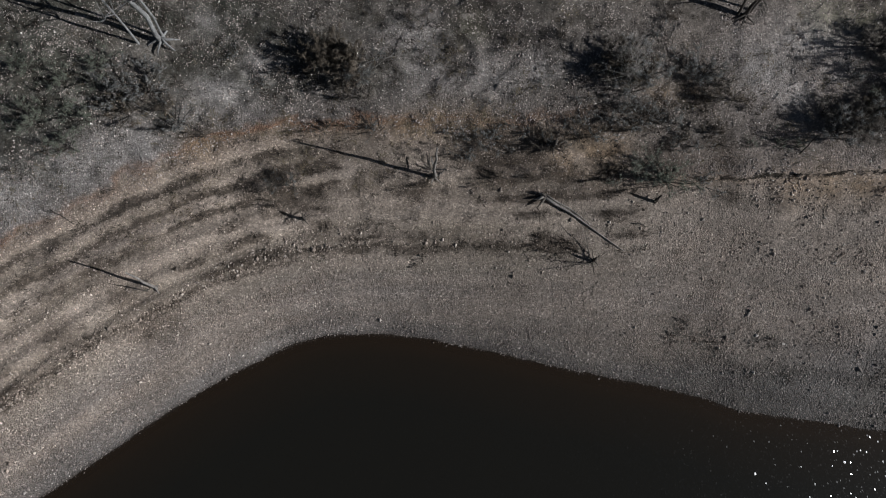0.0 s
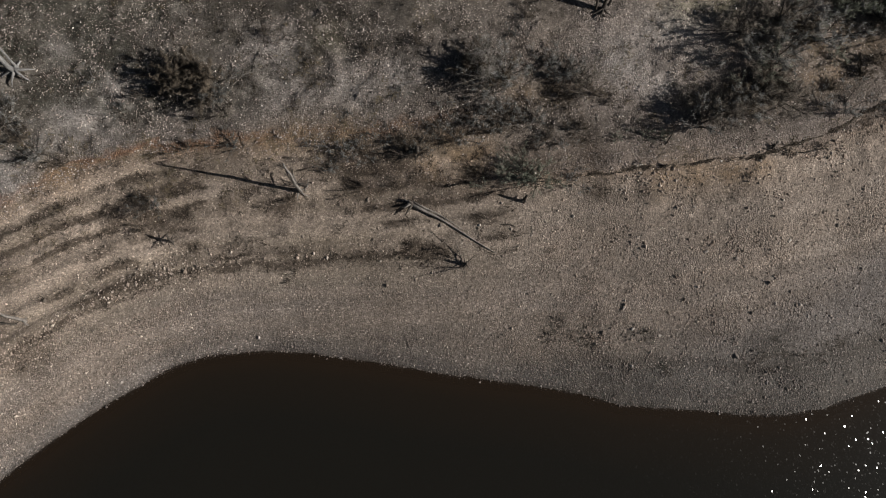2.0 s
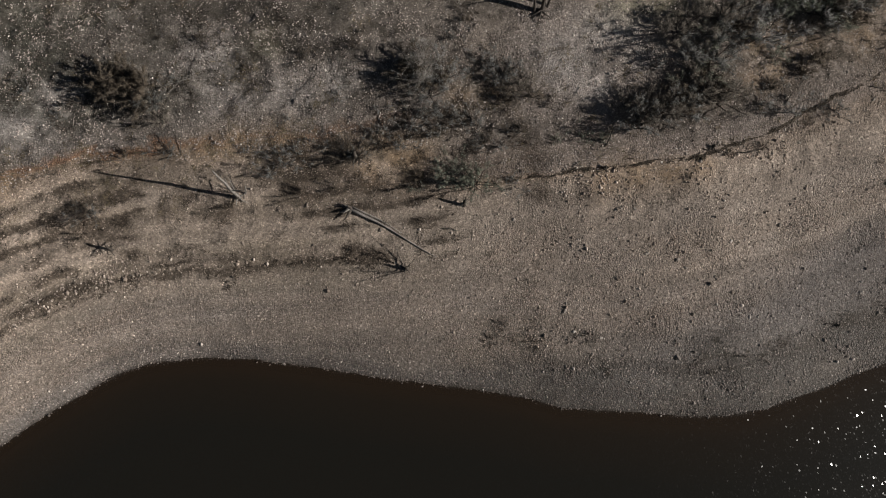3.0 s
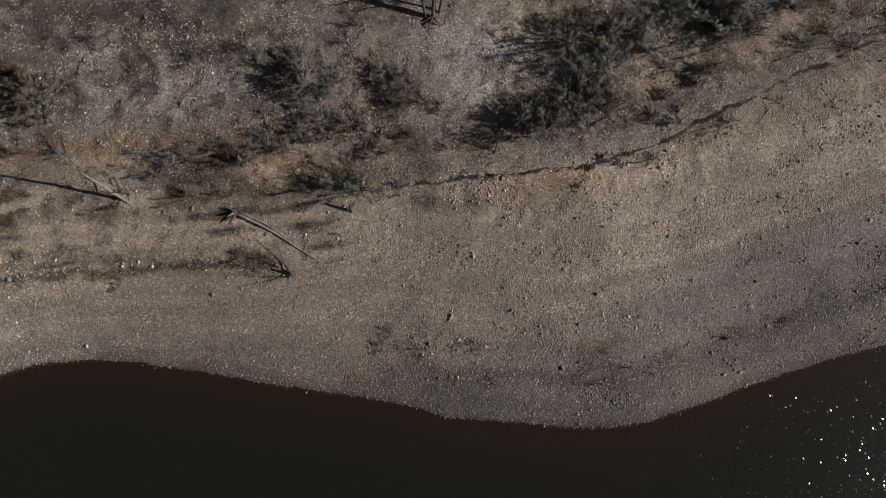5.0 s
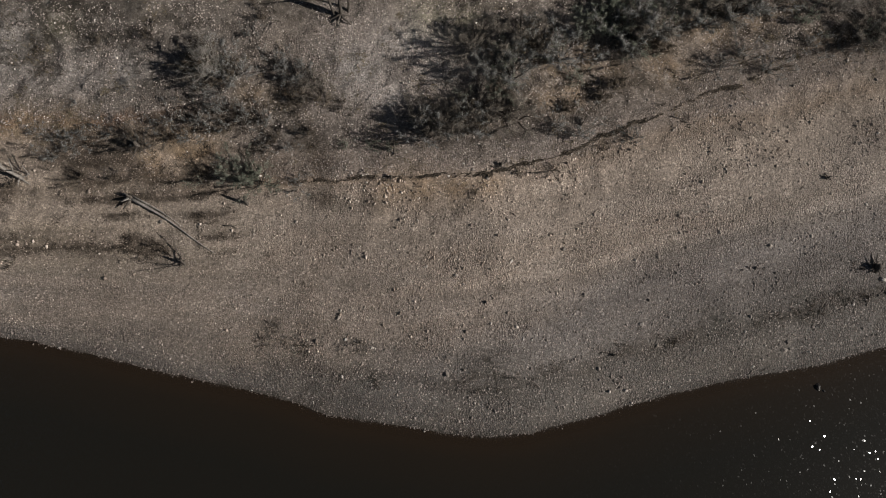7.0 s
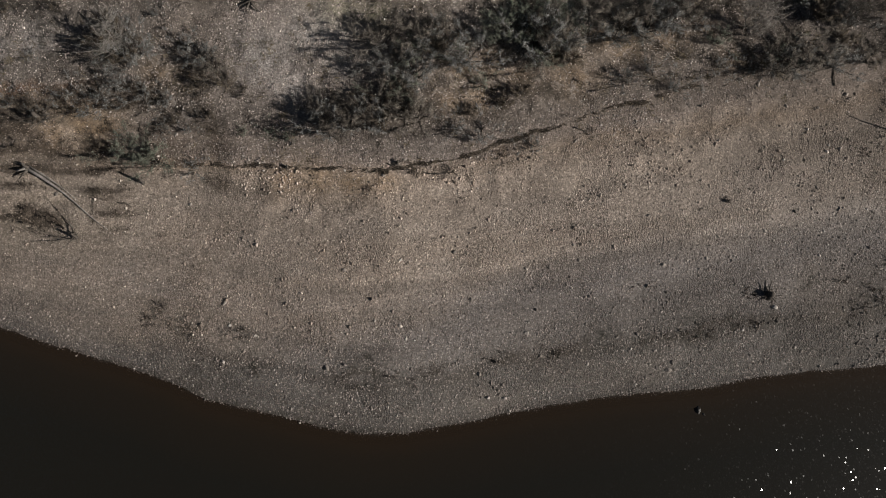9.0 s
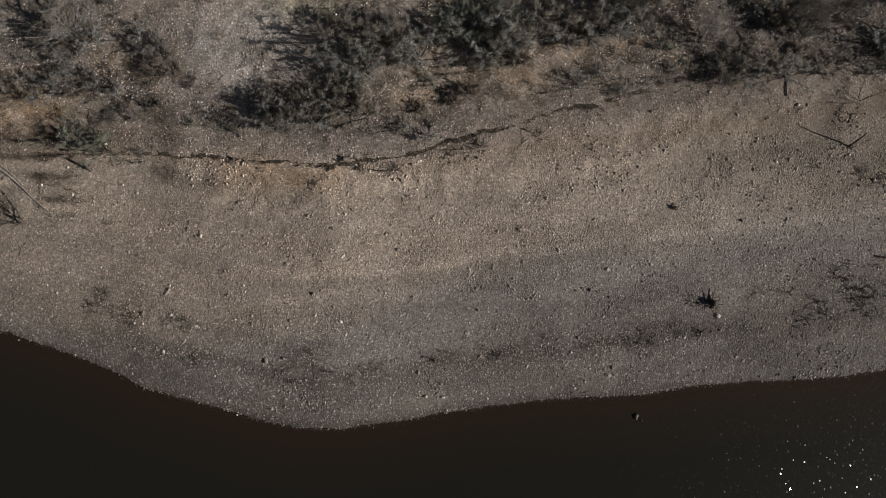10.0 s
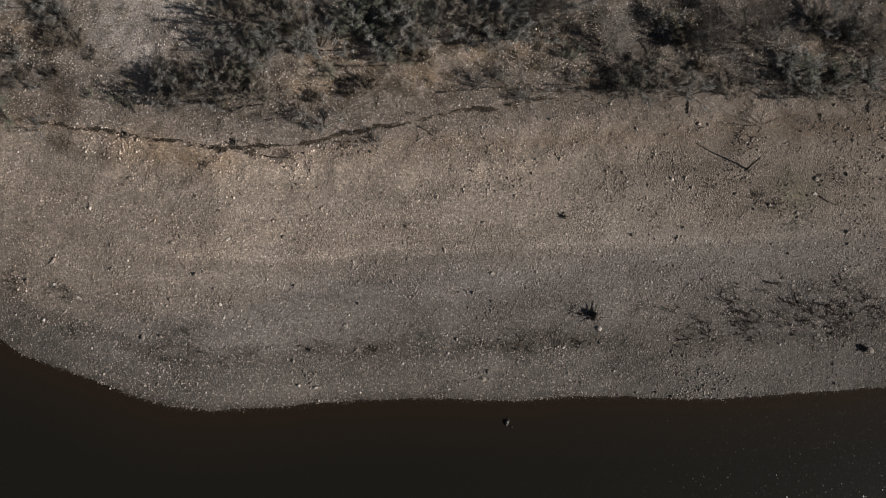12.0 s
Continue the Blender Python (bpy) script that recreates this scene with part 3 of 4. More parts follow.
def ridge_stones(x, z):
    """More stones along the old water lines of the western beach."""
    return np.exp(-((z - 2.42) / 0.16) ** 2) * (1 - smooth(-2, 10, x))


rng = np.random.default_rng(4)
gx, gy = strewn(420000, 51, lambda x, y, z, low, clump: (0.55 + 0.3 * low - 0.25 * smooth(2.1, 2.4, z) * (1 - smooth(3.3, 3.7, z))) * smooth(0.28, 0.58, clump + 0.2 * low) * (1 - 0.5 * sand(x, z)), rng)
sizes = np.clip(rng.lognormal(math.log(0.060), 0.32, len(gx)), 0.03, 0.12)
gravel = new("gravel", pebbles_mesh("gravel", gx, gy, sizes, rng))
lay(gravel.data, 6)
tagged(gravel, "fine grey and tan gravel covering the bank", "gravel", kind="stuff")
gx, gy = strewn(400000, 57, lambda x, y, z, low, clump: np.clip(0.06 + 0.5 * smooth(0.47, 0.66, clump) + 0.85 * ridge_stones(x, z), 0, 1) * (1 - 0.45 * low) * (1 - 0.75 * sand(x, z)) * (1 - 0.7 * smooth(2.75, 2.95, z) * (1 - smooth(4.4, 4.9, z)) * (1 - smooth(8, 18, x))) * (1 - 0.2 * smooth(22, 32, x) * (1 - smooth(3.2, 3.7, z))), rng)
sizes = (1 + 0.25 * ridge_stones(gx, land(gx, gy))) * np.clip(rng.lognormal(math.log(0.078), 0.38, len(gx)), 0.05, 0.26) * (1 - 0.32 * smooth(3.4, 3.9, land(gx, gy)))
cobbles = new("cobbles", stones_mesh("cobbles", gx, gy, sizes, rng))
lay(cobbles.data, 9)
tagged(cobbles, "loose pale and brown rounded stones strewn over the bank", "stones", kind="stuff")


# ---- low plants, as loose stuff ----
def blades_mesh(name, x, y, length, lean, mat, rng, width=0.016):
    """Single dry blades rooted at x, y as one mesh."""
    n = len(x)
    z = land(x, y) - 0.01
    turn = rng.uniform(0, 2 * np.pi, n)
    tilt = rng.uniform(lean * 0.4, lean, n)
    side = turn + np.pi / 2 + rng.uniform(-0.4, 0.4, n)
    w = width * rng.uniform(0.6, 1.5, n)
    dx, dy, dz = np.cos(turn) * np.sin(tilt), np.sin(turn) * np.sin(tilt), np.cos(tilt)
    base = np.stack((x, y, z), -1)
    off = np.stack((np.cos(side) * w, np.sin(side) * w, np.zeros(n)), -1)
    way = np.stack((dx, dy, dz), -1) * length[:, None]
    sag = way * np.array((1.0, 1.0, 0.75))
    co = np.stack((base - off, base + off, base + 0.55 * way + 0.7 * off, base + 0.55 * way - 0.7 * off, base + sag), 1)
    quad = np.arange(n)[:, None, None] * 5 + np.array(((0, 1, 2), (0, 2, 3), (3, 2, 4)))[None]
    faces = quad.reshape(-1, 3)
    me = bpy.data.meshes.new(name)
    me.vertices.add(n * 5)
    me.vertices.foreach_set("co", co.ravel())
    me.loops.add(faces.size)
    me.loops.foreach_set("vertex_index", faces.ravel())
    me.polygons.add(len(faces))
    me.polygons.foreach_set("loop_start", np.arange(0, faces.size, 3))
    me.update(calc_edges=True)
    me.materials.append(mat)
    return me


def tufts(count, mask, per, spread, rng):
    """Roots of blades in clumps where mask(x, y, z) is high."""
    x, y = rng.uniform(-30, 72, count), rng.uniform(-10, 27, count)
    z = land(x, y)
    ok = (z > 0.6) & (shore_distance(x, y) < 26) & (rng.uniform(0, 1, count) < mask(x, y, z))
    x, y = np.repeat(x[ok], per), np.repeat(y[ok], per)
    return x + rng.normal(0, spread, len(x)), y + rng.normal(0, spread, len(y))


rng = np.random.default_rng(12)


def dark_mask(x, y, z):
    patch = smooth(0.50, 0.64, fbm(x * 0.35, y * 0.5, 83, 4))
    upper = scrub_cover(x, y, z) * (0.35 + 0.65 * patch)
    return np.clip(upper * 0.6 + 0.55 * deposits(x, y)["drift"], 0, 1)


def straw_mask(x, y, z):
    patch = smooth(0.52, 0.66, fbm(x * 0.45, y * 0.45, 47, 4))
    return smooth(3.3, 4.0, z) * patch * 0.6


tx, ty = tufts(50000, dark_mask, 9, 0.14, rng)
dry_weeds = new("dry_weeds", blades_mesh("dry_weeds", tx, ty, rng.uniform(0.10, 0.36, len(tx)), 1.3, DARKLITTER, rng))
tagged(dry_weeds, "low dark dead weeds in drifts along the bank", "weeds", kind="stuff")
tx, ty = tufts(20000, straw_mask, 9, 0.12, rng)
dry_grass = new("dry_grass", blades_mesh("dry_grass", tx, ty, rng.uniform(0.12, 0.38, len(tx)), 1.35, STRAW, rng))
tagged(dry_grass, "bleached straw-coloured grass tufts on the upper bank", "grass", kind="stuff")


def wrack_line():
    """Drift twigs thrown up along one old water level, at the foot of the small scarp."""
    rng = random.Random(8)
    gen = np.random.default_rng(8)
    x, y = gen.uniform(12, 47, 160000), gen.uniform(2, 15, 160000)
    lift = land(x, y) - scarp_level(x) - 0.06
    ok = (np.abs(lift) < 0.06) & (gen.uniform(0, 1, len(x)) < (0.2 + smooth(0.4, 0.65, fbm(x * 0.7, y * 0.7, 3, 3))) * smooth(12, 22, x) * (1 - 0.6 * smooth(40, 47, x)))
    shape = Shape()
    for px, py in list(zip(x[ok], y[ok]))[:2400]:
        along = rng.gauss(0.3, 0.5)
        half = rng.uniform(0.06, 0.24)
        v = Vector((math.cos(along) * half, math.sin(along) * half, 0))
        p = Vector((px, py, at(px, py) + rng.uniform(0.0, 0.06)))
        shape.tube((p - v, p + Vector((0, 0, rng.uniform(0, 0.05))), p + v), (0.014, 0.024, 0.010), 3)
    ob = new("driftwood_litter", shape.mesh("driftwood_litter", DARKLITTER))
    return tagged(ob, "dark twigs and plant litter along an old water line", "driftwood", kind="stuff")


wrack_line()


# ---- shrubs ----
def shrub_stem(rng, azimuth, lean, length, r0):
    """One woody stem with its side branches; returns it and the tips from which twigs grow."""
    shape, tips = Shape(), []
    a = Vector((rng.uniform(-0.12, 0.12), rng.uniform(-0.12, 0.12), -0.06))
    way = Vector((math.cos(azimuth) * math.sin(lean), math.sin(azimuth) * math.sin(lean), math.cos(lean)))
    side = Vector((-math.sin(azimuth), math.cos(azimuth), 0)) * rng.uniform(-0.2, 0.2)
    pts = []
    for i in range(6):
        u = i / 5
        pts.append(a + way * (length * u) + side * (length * u * u) + Vector((rng.uniform(-1, 1), rng.uniform(-1, 1), 0)) * 0.03 * length * u)
    shape.tube(pts, [r0 * (1 - 0.8 * i / 5) for i in range(6)], 5, 0.12, rng)
    for k in range(rng.randint(6, 9)):
        u = rng.uniform(0.2, 0.95)
        i = min(int(u * 5), 4)
        p = pts[i].lerp(pts[i + 1], u * 5 - i)
        spin = rng.uniform(0, 2 * math.pi)
        out = (way + Vector((math.cos(spin), math.sin(spin), rng.uniform(-0.2, 0.5))) * rng.uniform(0.5, 1.0)).normalized()
        reach = length * rng.uniform(0.18, 0.42) * (1.15 - u * 0.6)
        q = bend(p, p + out * reach, 4, 0.06, rng)
        foot = len(shape.v)
        shape.tube(q, [r0 * 0.42, r0 * 0.3, r0 * 0.22, r0 * 0.12], 3, 0.1, rng)
        shape.f.append((i * 5, foot, foot + 1))
        tips += [(q[1], q[2], out), (q[2], q[3], out), (q[3], q[3], out)]
    tips += [(pts[3], pts[4], way), (pts[4], pts[5], way)]
    return shape, tips


def shrub(name, seed, x, y, height, spread, stems, twigs, wood, bark, twig_r=0.0075):
    rng = random.Random(seed)
    ob = root(name, x, y)
    tips = []
    for k in range(stems):
        lean = radians(rng.uniform(8, 30) + spread * rng.random())
        shape, t = shrub_stem(rng, 2 * math.pi * (k + rng.random() * 0.7) / stems, lean, height * rng.uniform(0.7, 1.05) / max(math.cos(lean), 0.5), 0.03 * height / 1.8 + 0.008)
        part("stem", shape, bark, ob)
        tips += t
    crown = Shape()
    for k in range(twigs):
        p0, p1, way = rng.choice(tips)
        p = p0.lerp(p1, rng.random())
        out = (way + Vector((rng.gauss(0, 1.0), rng.gauss(0, 1.0), rng.gauss(0.1, 0.7)))).normalized()
        n = height * rng.uniform(0.06, 0.2)
        end = p + out * n
        end.z = max(end.z, 0.03)
        crown.spike(p, end, twig_r * 1.15)
    tagged(part("crown", crown, wood, ob), kind="stuff")
    return ob


def scatter(base, spots, group, rng, vary=0.15):
    """Copies of a thing at (x, y, scale) spots."""
    tagged(base, group=group)
    for x, y, s in spots:
        ob = copy_thing(base, pose(x, y, at(x, y) - 0.05, 0, 0, rng.uniform(0, 360)))
        k = s * (1.2 if base.name.startswith("dead_weed") else 1.0) * rng.uniform(1 - vary, 1 + vary)
        k *= 1.15 if base in (grey_a, grey_b) and 23 < x < 50 else 1.0
        ob.scale = (k, k, k * rng.uniform(0.9, 1.1) * (0.78 if base in (grey_a, grey_b, green_a) else 1.0))


pick = random.Random(31)
grey_a = tagged(shrub("shrub", 1, 22.7, 7.0, 1.7, 26, 9, 1700, TWIG, DARKWOOD), "leafless grey shrub with dense tangled twigs on the bank", "shrub")
grey_b = tagged(shrub("shrub", 2, 23.7, 7.5, 2.0, 20, 8, 1800, DUNTWIG, DARKWOOD), "bare grey-brown shrub with upright stems and fine twigs", "shrub")
brown_a = tagged(shrub("shrub", 3, -7.8, 10.6, 1.5, 30, 11, 3200, BROWNTWIG, DARKWOOD, 0.0095), "dark brown leafless shrub with thick tangled twigs", "shrub")
green_a = tagged(shrub("shrub", 4, 12.8, 4.3, 1.5, 34, 10, 1800, GREENTWIG, DARKWOOD), "grey-green shrub with fanned thin stems beside the beach", "shrub")
low_a = tagged(shrub("shrub", 5, 8.6, 6.7, 0.95, 44, 9, 1300, TWIG, DARKWOOD, 0.0065), "low sprawling grey shrub with bare arching twigs", "shrub")
low_b = tagged(shrub("shrub", 6, 10.7, 7.3, 0.9, 46, 8, 1300, BROWNTWIG, DARKWOOD, 0.0065), "low dark sprawling shrub of dead twigs", "shrub")

G = "shrubs on the upper bank"
scatter(grey_a, ((10.4, 10.6, 1.29), (11.2, 10.1, 1.12), (10.5, 9.3, 0.94), (14.7, 10.3, 0.88), (-5.7, 9.7, 1.06)), G, pick)
scatter(grey_b, ((9.6, 10.1, 0.9), (8.9, 10.5, 0.8), (15.7, 9.9, 0.75), (15, 9.3, 0.65), (-5.1, 8.5, 0.75)), G, pick)
scatter(grey_b, ((-6.7, 8.9, 0.65),), G, pick)
scatter(brown_a, ((-7, 10.9, 1.33), (-6.3, 10.1, 1.33)), G, pick)
scatter(green_a, ((-21, 6.4, 0.95), (-22.4, 8.4, 1), (-20.4, 9.6, 1), (-23.6, 6, 1), (-21.8, 4.8, 0.8), (-24.5, 9, 1.1), (12.2, 4.5, 0.93), (10.9, 4.6, 0.8),
                (17.8, 6.5, 0.4), (19.4, 6.6, 0.4), (20.4, 6.4, 0.4)), G, pick)
scatter(low_a, ((13.7, 10.7, 1.05), (7.4, 7.5, 0.95), (9, 7.7, 0.95), (10.3, 8, 0.95), (11.6, 7.8, 0.95), (12.9, 7.6, 0.95), (14.5, 6.4, 0.84), (15.1, 4.2, 0.74),
                (13.2, 6.2, 0.74), (5.8, 6.3, 0.95), (-4.9, 6.7, 0.95), (-19.3, 8.4, 1.26), (-18.1, 8.1, 1.26), (-15.9, 6.3, 1.05), (-19.8, 7.3, 1.26),
                (-17.5, 8.8, 1.26), (1.6, 6, 0.95), (2.6, 6.3, 0.95), (0.9, 5.3, 0.74), (-0.3, 6.7, 0.53)), G, pick)
scatter(low_b, ((16.3, 9.1, 1.11), (13.5, 6.5, 0.89), (15.5, 7, 0.89), (17.6, 8.7, 0.67), (14.9, 8.7, 0.78), (7.4, 6.7, 1), (-8.7, 9.9, 1.11), (-7.5, 6.5, 0.78),
                (-16.8, 7.2, 1.33), (-18.6, 6.8, 1.33), (-14.5, 6, 0.89)), G, pick)
scatter(low_a, ((-9.5, 3.4, 0.8), (4, 6.6, 0.8), (2, 8.2, 0.5), (12, 12.6, 0.7), (5.2, 9.4, 0.5), (-11.2, 9, 0.6), (-13, 10.6, 0.6)), G, pick)
scatter(low_b, ((-9.8, 3.5, 1.0), (-10.4, 3.7, 0.9), (5.4, 6.2, 1), (9.4, 4.6, 0.8), (2.5, 4, 0.7), (4.4, 4.2, 0.7), (-1.8, 3.6, 0.8), (-10.3, 2.4, 0.7), (20.4, 4.7, 0.35), (25.4, 4, 0.3),
                (37.2, 4.6, 0.35), (28, 5.4, 0.6), (30, 5.5, 0.6), (6.4, 12.2, 0.7), (3.4, 11.6, 0.6), (-2.5, 13.2, 0.6), (12.6, 13.6, 0.8)), G, pick)

# the thickets of the eastern bank
scatter(grey_a, ((25.2, 7.6, 0.9), (26.0, 11.1, 1.0), (27.5, 10.6, 1.05), (29.1, 12.3, 1.1), (30.3, 12.0, 1.0), (34.3, 13.2, 1.15), (36.0, 14.0, 1.1), (38.8, 14.5, 0.95), (40.8, 15.2, 1.15),
                (42.0, 15.8, 1.15), (49.7, 14.1, 1.0), (52.4, 14.7, 1.0), (52.8, 17.6, 1.1), (58.1, 17.4, 1.1), (60.2, 17.0, 1.1), (63.1, 18.1, 1.1), (60.5, 20.5, 1.2), (40.7, 17.1, 1.1), (44.0, 18.0, 1.1)), G, pick)
scatter(grey_b, ((22.4, 7.5, 0.65), (21.8, 8.3, 0.65), (23.9, 7.6, 0.85), (25.3, 12.4, 1.05), (26.9, 8.6, 1.1), (27.8, 8.3, 0.9), (27.9, 13.0, 1.0), (35.1, 14.4, 1.1), (34.5, 12.3, 0.8), (39.3, 15.5, 1.1),
                (43.1, 16.5, 1.05), (48.6, 14.2, 0.9), (50.6, 14.6, 1.0), (54.5, 15.3, 0.8), (59.2, 16.4, 0.95), (61.2, 16.9, 0.95), (59.0, 20.5, 1.0), (62.0, 20.2, 1.0), (37.2, 15.7, 1.0)), G, pick)
scatter(brown_a, ((33.6, 10.5, 0.55), (32.7, 9.8, 0.6), (30.7, 9.0, 0.5), (51.1, 17.4, 0.8), (52.7, 16.1, 0.6), (24.6, 8.9, 0.8), (36.4, 12.9, 0.6), (25.6, 8.2, 0.8), (27.0, 9.2, 0.8), (28.6, 12.6, 0.9), (34.6, 14.0, 1.0), (35.6, 13.2, 0.9), (39.6, 15.2, 0.8), (9.6, 10.6, 1.1), (11.0, 9.9, 0.9)), G, pick)
scatter(green_a, ((26.4, 9.8, 1.0), (31.5, 13.6, 1.0), (32.3, 14.4, 1.0), (31.3, 10.8, 0.6), (35.4, 15.2, 0.9), (33.4, 13.6, 1.1), (34.8, 12.9, 1.0), (27.2, 11.6, 0.9), (36.0, 14.8, 1.1), (49.2, 14.6, 0.9), (58.8, 17.2, 0.9), (60.8, 17.6, 0.9), (45.0, 15.0, 0.8), (33.6, 15.2, 0.9)), G, pick)
scatter(low_a, ((31.5, 7.7, 1.1), (23.7, 10.5, 1.0), (45.6, 13.6, 0.9), (42.8, 12.1, 1.0), (39.8, 12.0, 0.9), (34.6, 7.6, 0.8), (56.3, 16.2, 1.1), (41.2, 13.0, 0.8), (47.4, 13.6, 0.8), (57.6, 15.8, 0.9), (30.0, 8.0, 0.9), (56.7, 19.0, 1.2), (49.5, 18.7, 1.2)), G, pick)

# dead weeds on the open gravel
weed = shrub("dead_weed", 9, 14.0, -3.7, 0.27, 62, 6, 260, DARKLITTER, DARKLITTER, 0.008)
tagged(weed, "small flattened dark dead weed on the gravel", "weed")
WEEDS = "dead weeds on the gravel"
scatter(weed, ((13.2, -4.5, 1.2), (15.7, -4.8, 1.3), (14.6, -4.6, 1.0), (19.0, -4.6, 1.0), (17.9, -6.6, 0.9), (20.0, -6.8, 0.9), (26.3, -5.2, 1.0), (27.9, -6.3, 1.1), (25.9, -7.1, 0.9),
               (37.3, -3.9, 1.0), (29.1, -6.4, 0.9), (27.0, -7.0, 0.8), (42.2, -2.8, 0.9), (44.5, -1.9, 1.0), (45.6, -1.7, 1.2), (48.9, -0.9, 1.1), (-10.9, -2.7, 0.7), (-1.6, -0.4, 1.3), (-3.3, 1.3, 0.8)), WEEDS, pick)
scatter(weed, ((48.2, 0.9, 1.1), (51.9, 1.6, 1.0), (53.9, 2.1, 1.3), (55.3, 0.7, 1.5), (56.4, 1.3, 1.5), (57.8, 2.5, 1.7), (58.6, 2.0, 1.6), (57.3, 4.2, 1.4), (59.7, 5.0, 1.4), (63.6, 6.0, 1.4),
               (63.8, 3.4, 1.5), (61.7, 3.0, 1.5), (60.8, 4.1, 1.3), (64.1, 4.6, 1.4), (62.3, 3.8, 1.4), (66.5, 4.5, 1.5), (6.8, 0.6, 1.6), (5.4, 0.7, 1.5), (6.0, 0.2, 1.2), (7.4, 0.3, 1.2)), WEEDS, pick)
scatter(weed, ((-17.1, -5.3, 1.0), (-22.1, -5.9, 1.2), (38.1, 9.0, 1.2), (22.0, 4.4, 0.9), (33.0, 6.9, 1.0), (59.0, 9.6, 1.1), (60.2, 8.8, 1.0), (57.6, 9.8, 1.3), (54.6, 9.9, 0.9), (62.0, 12.0, 1.1)), WEEDS, pick)
scatter(weed, ((57.2, 3.4, 1.5), (56.7, 3.7, 1.3), (58.2, 2.9, 1.6), (58.9, 2.5, 1.4), (55.6, 1.9, 1.3), (61.2, 4.6, 1.4), (62.9, 4.4, 1.6), (63.4, 4.0, 1.5), (64.6, 3.9, 1.5), (65.4, 5.4, 1.4), (60.4, 3.2, 1.3), (59.0, 4.4, 1.2), (62.0, 5.4, 1.3)), WEEDS, pick)


# ---- dead trees, logs and driftwood ----
def snag(x, y, top, r, wood, label, seed, stubs=3, roots=4, name="dead_tree"):
    """A standing bare trunk, broken off at the top, with stubs of branches and some bared roots. top: offset of its tip."""
    rng = random.Random(seed)
    ob = root(name, x, y, sink=0.0)
    top = Vector(top)
    pts = bend((0, 0, -0.25), top, 7, 0.014, rng)
    trunk = Shape().tube(pts, [r * (1.35 if i == 0 else 1.0) * (1 - 0.10 * i) for i in range(7)], 9, 0.10, rng)
    trunk.tube((pts[-1] - top.normalized() * 0.05, pts[-1] + top.normalized() * 0.22 + Vector((0.03, 0, 0))), (r * 0.3, r * 0.06), 5, 0.2, rng)
    stem = part("trunk", trunk, wood, ob)
    for k in range(stubs):
        u = rng.uniform(0.12, 0.85)
        p = Vector(pts[0]).lerp(top, u)
        a = rng.uniform(0, 2 * math.pi)
        n = top.length * rng.uniform(0.08, 0.22)
        q = bend(p, p + Vector((math.cos(a), math.sin(a), rng.uniform(0.2, 0.9))) * n, 4, 0.06, rng)
        part("branch", Shape().tube(q, (r * 0.4, r * 0.32, r * 0.22, r * 0.08), 6, 0.1, rng), wood, stem)
    for k in range(roots):
        a = 2 * math.pi * (k + rng.random() * 0.6) / max(roots, 1)
        n = r * rng.uniform(3.0, 6.0)
        q = [(0, 0, r * 0.8), (math.cos(a) * n * 0.4, math.sin(a) * n * 0.4, r * 0.5), (math.cos(a + 0.2) * n, math.sin(a + 0.2) * n, -0.12)]
        part("root", Shape().tube(q, (r * 0.55, r * 0.4, r * 0.12), 6, 0.12, rng), wood, ob)
    return tagged(ob, label, "dead tree")


snag(-1.0, 4.05, (0.23, -0.28, 4.55), 0.11, BLEACHED, "tall bleached bare trunk standing broken on the bank", 3, 3, 5)
snag(-1.0 + 0.35, 4.25, (0.35, 0.1, 1.0), 0.05, BLEACHED, "short bleached broken sapling beside the standing trunk", 5, 2, 2)
snag(-16.85, -2.75, (-0.15, 0.1, 3.2), 0.10, BLEACHED, "thin bleached bare trunk standing on stony ground", 7, 2, 3)
snag(-17.3, -2.9, (-0.2, -0.2, 1.3), 0.05, DARKWOOD, "short dark dead sapling beside a taller trunk", 8, 2, 2)
snag(-21.9, 0.9, (-0.3, 0.0, 0.7), 0.04, DARKWOOD, "thin dark dead stick standing in gravel", 9, 1, 1)
snag(20.67, 6.05, (0.1, 0.35, 1.5), 0.045, DARKWOOD, "thin dark dead sapling standing among weeds", 11, 3, 2)
snag(56.75, 11.15, (-0.12, 0.0, 1.7), 0.07, DARKWOOD, "dark broken sapling with spreading roots on gravel", 13, 0, 7)
snag(-9.2, 3.2, (0.1, 0.1, 0.95), 0.04, DARKWOOD, "short dark broken sapling among low twigs", 15, 2, 3)


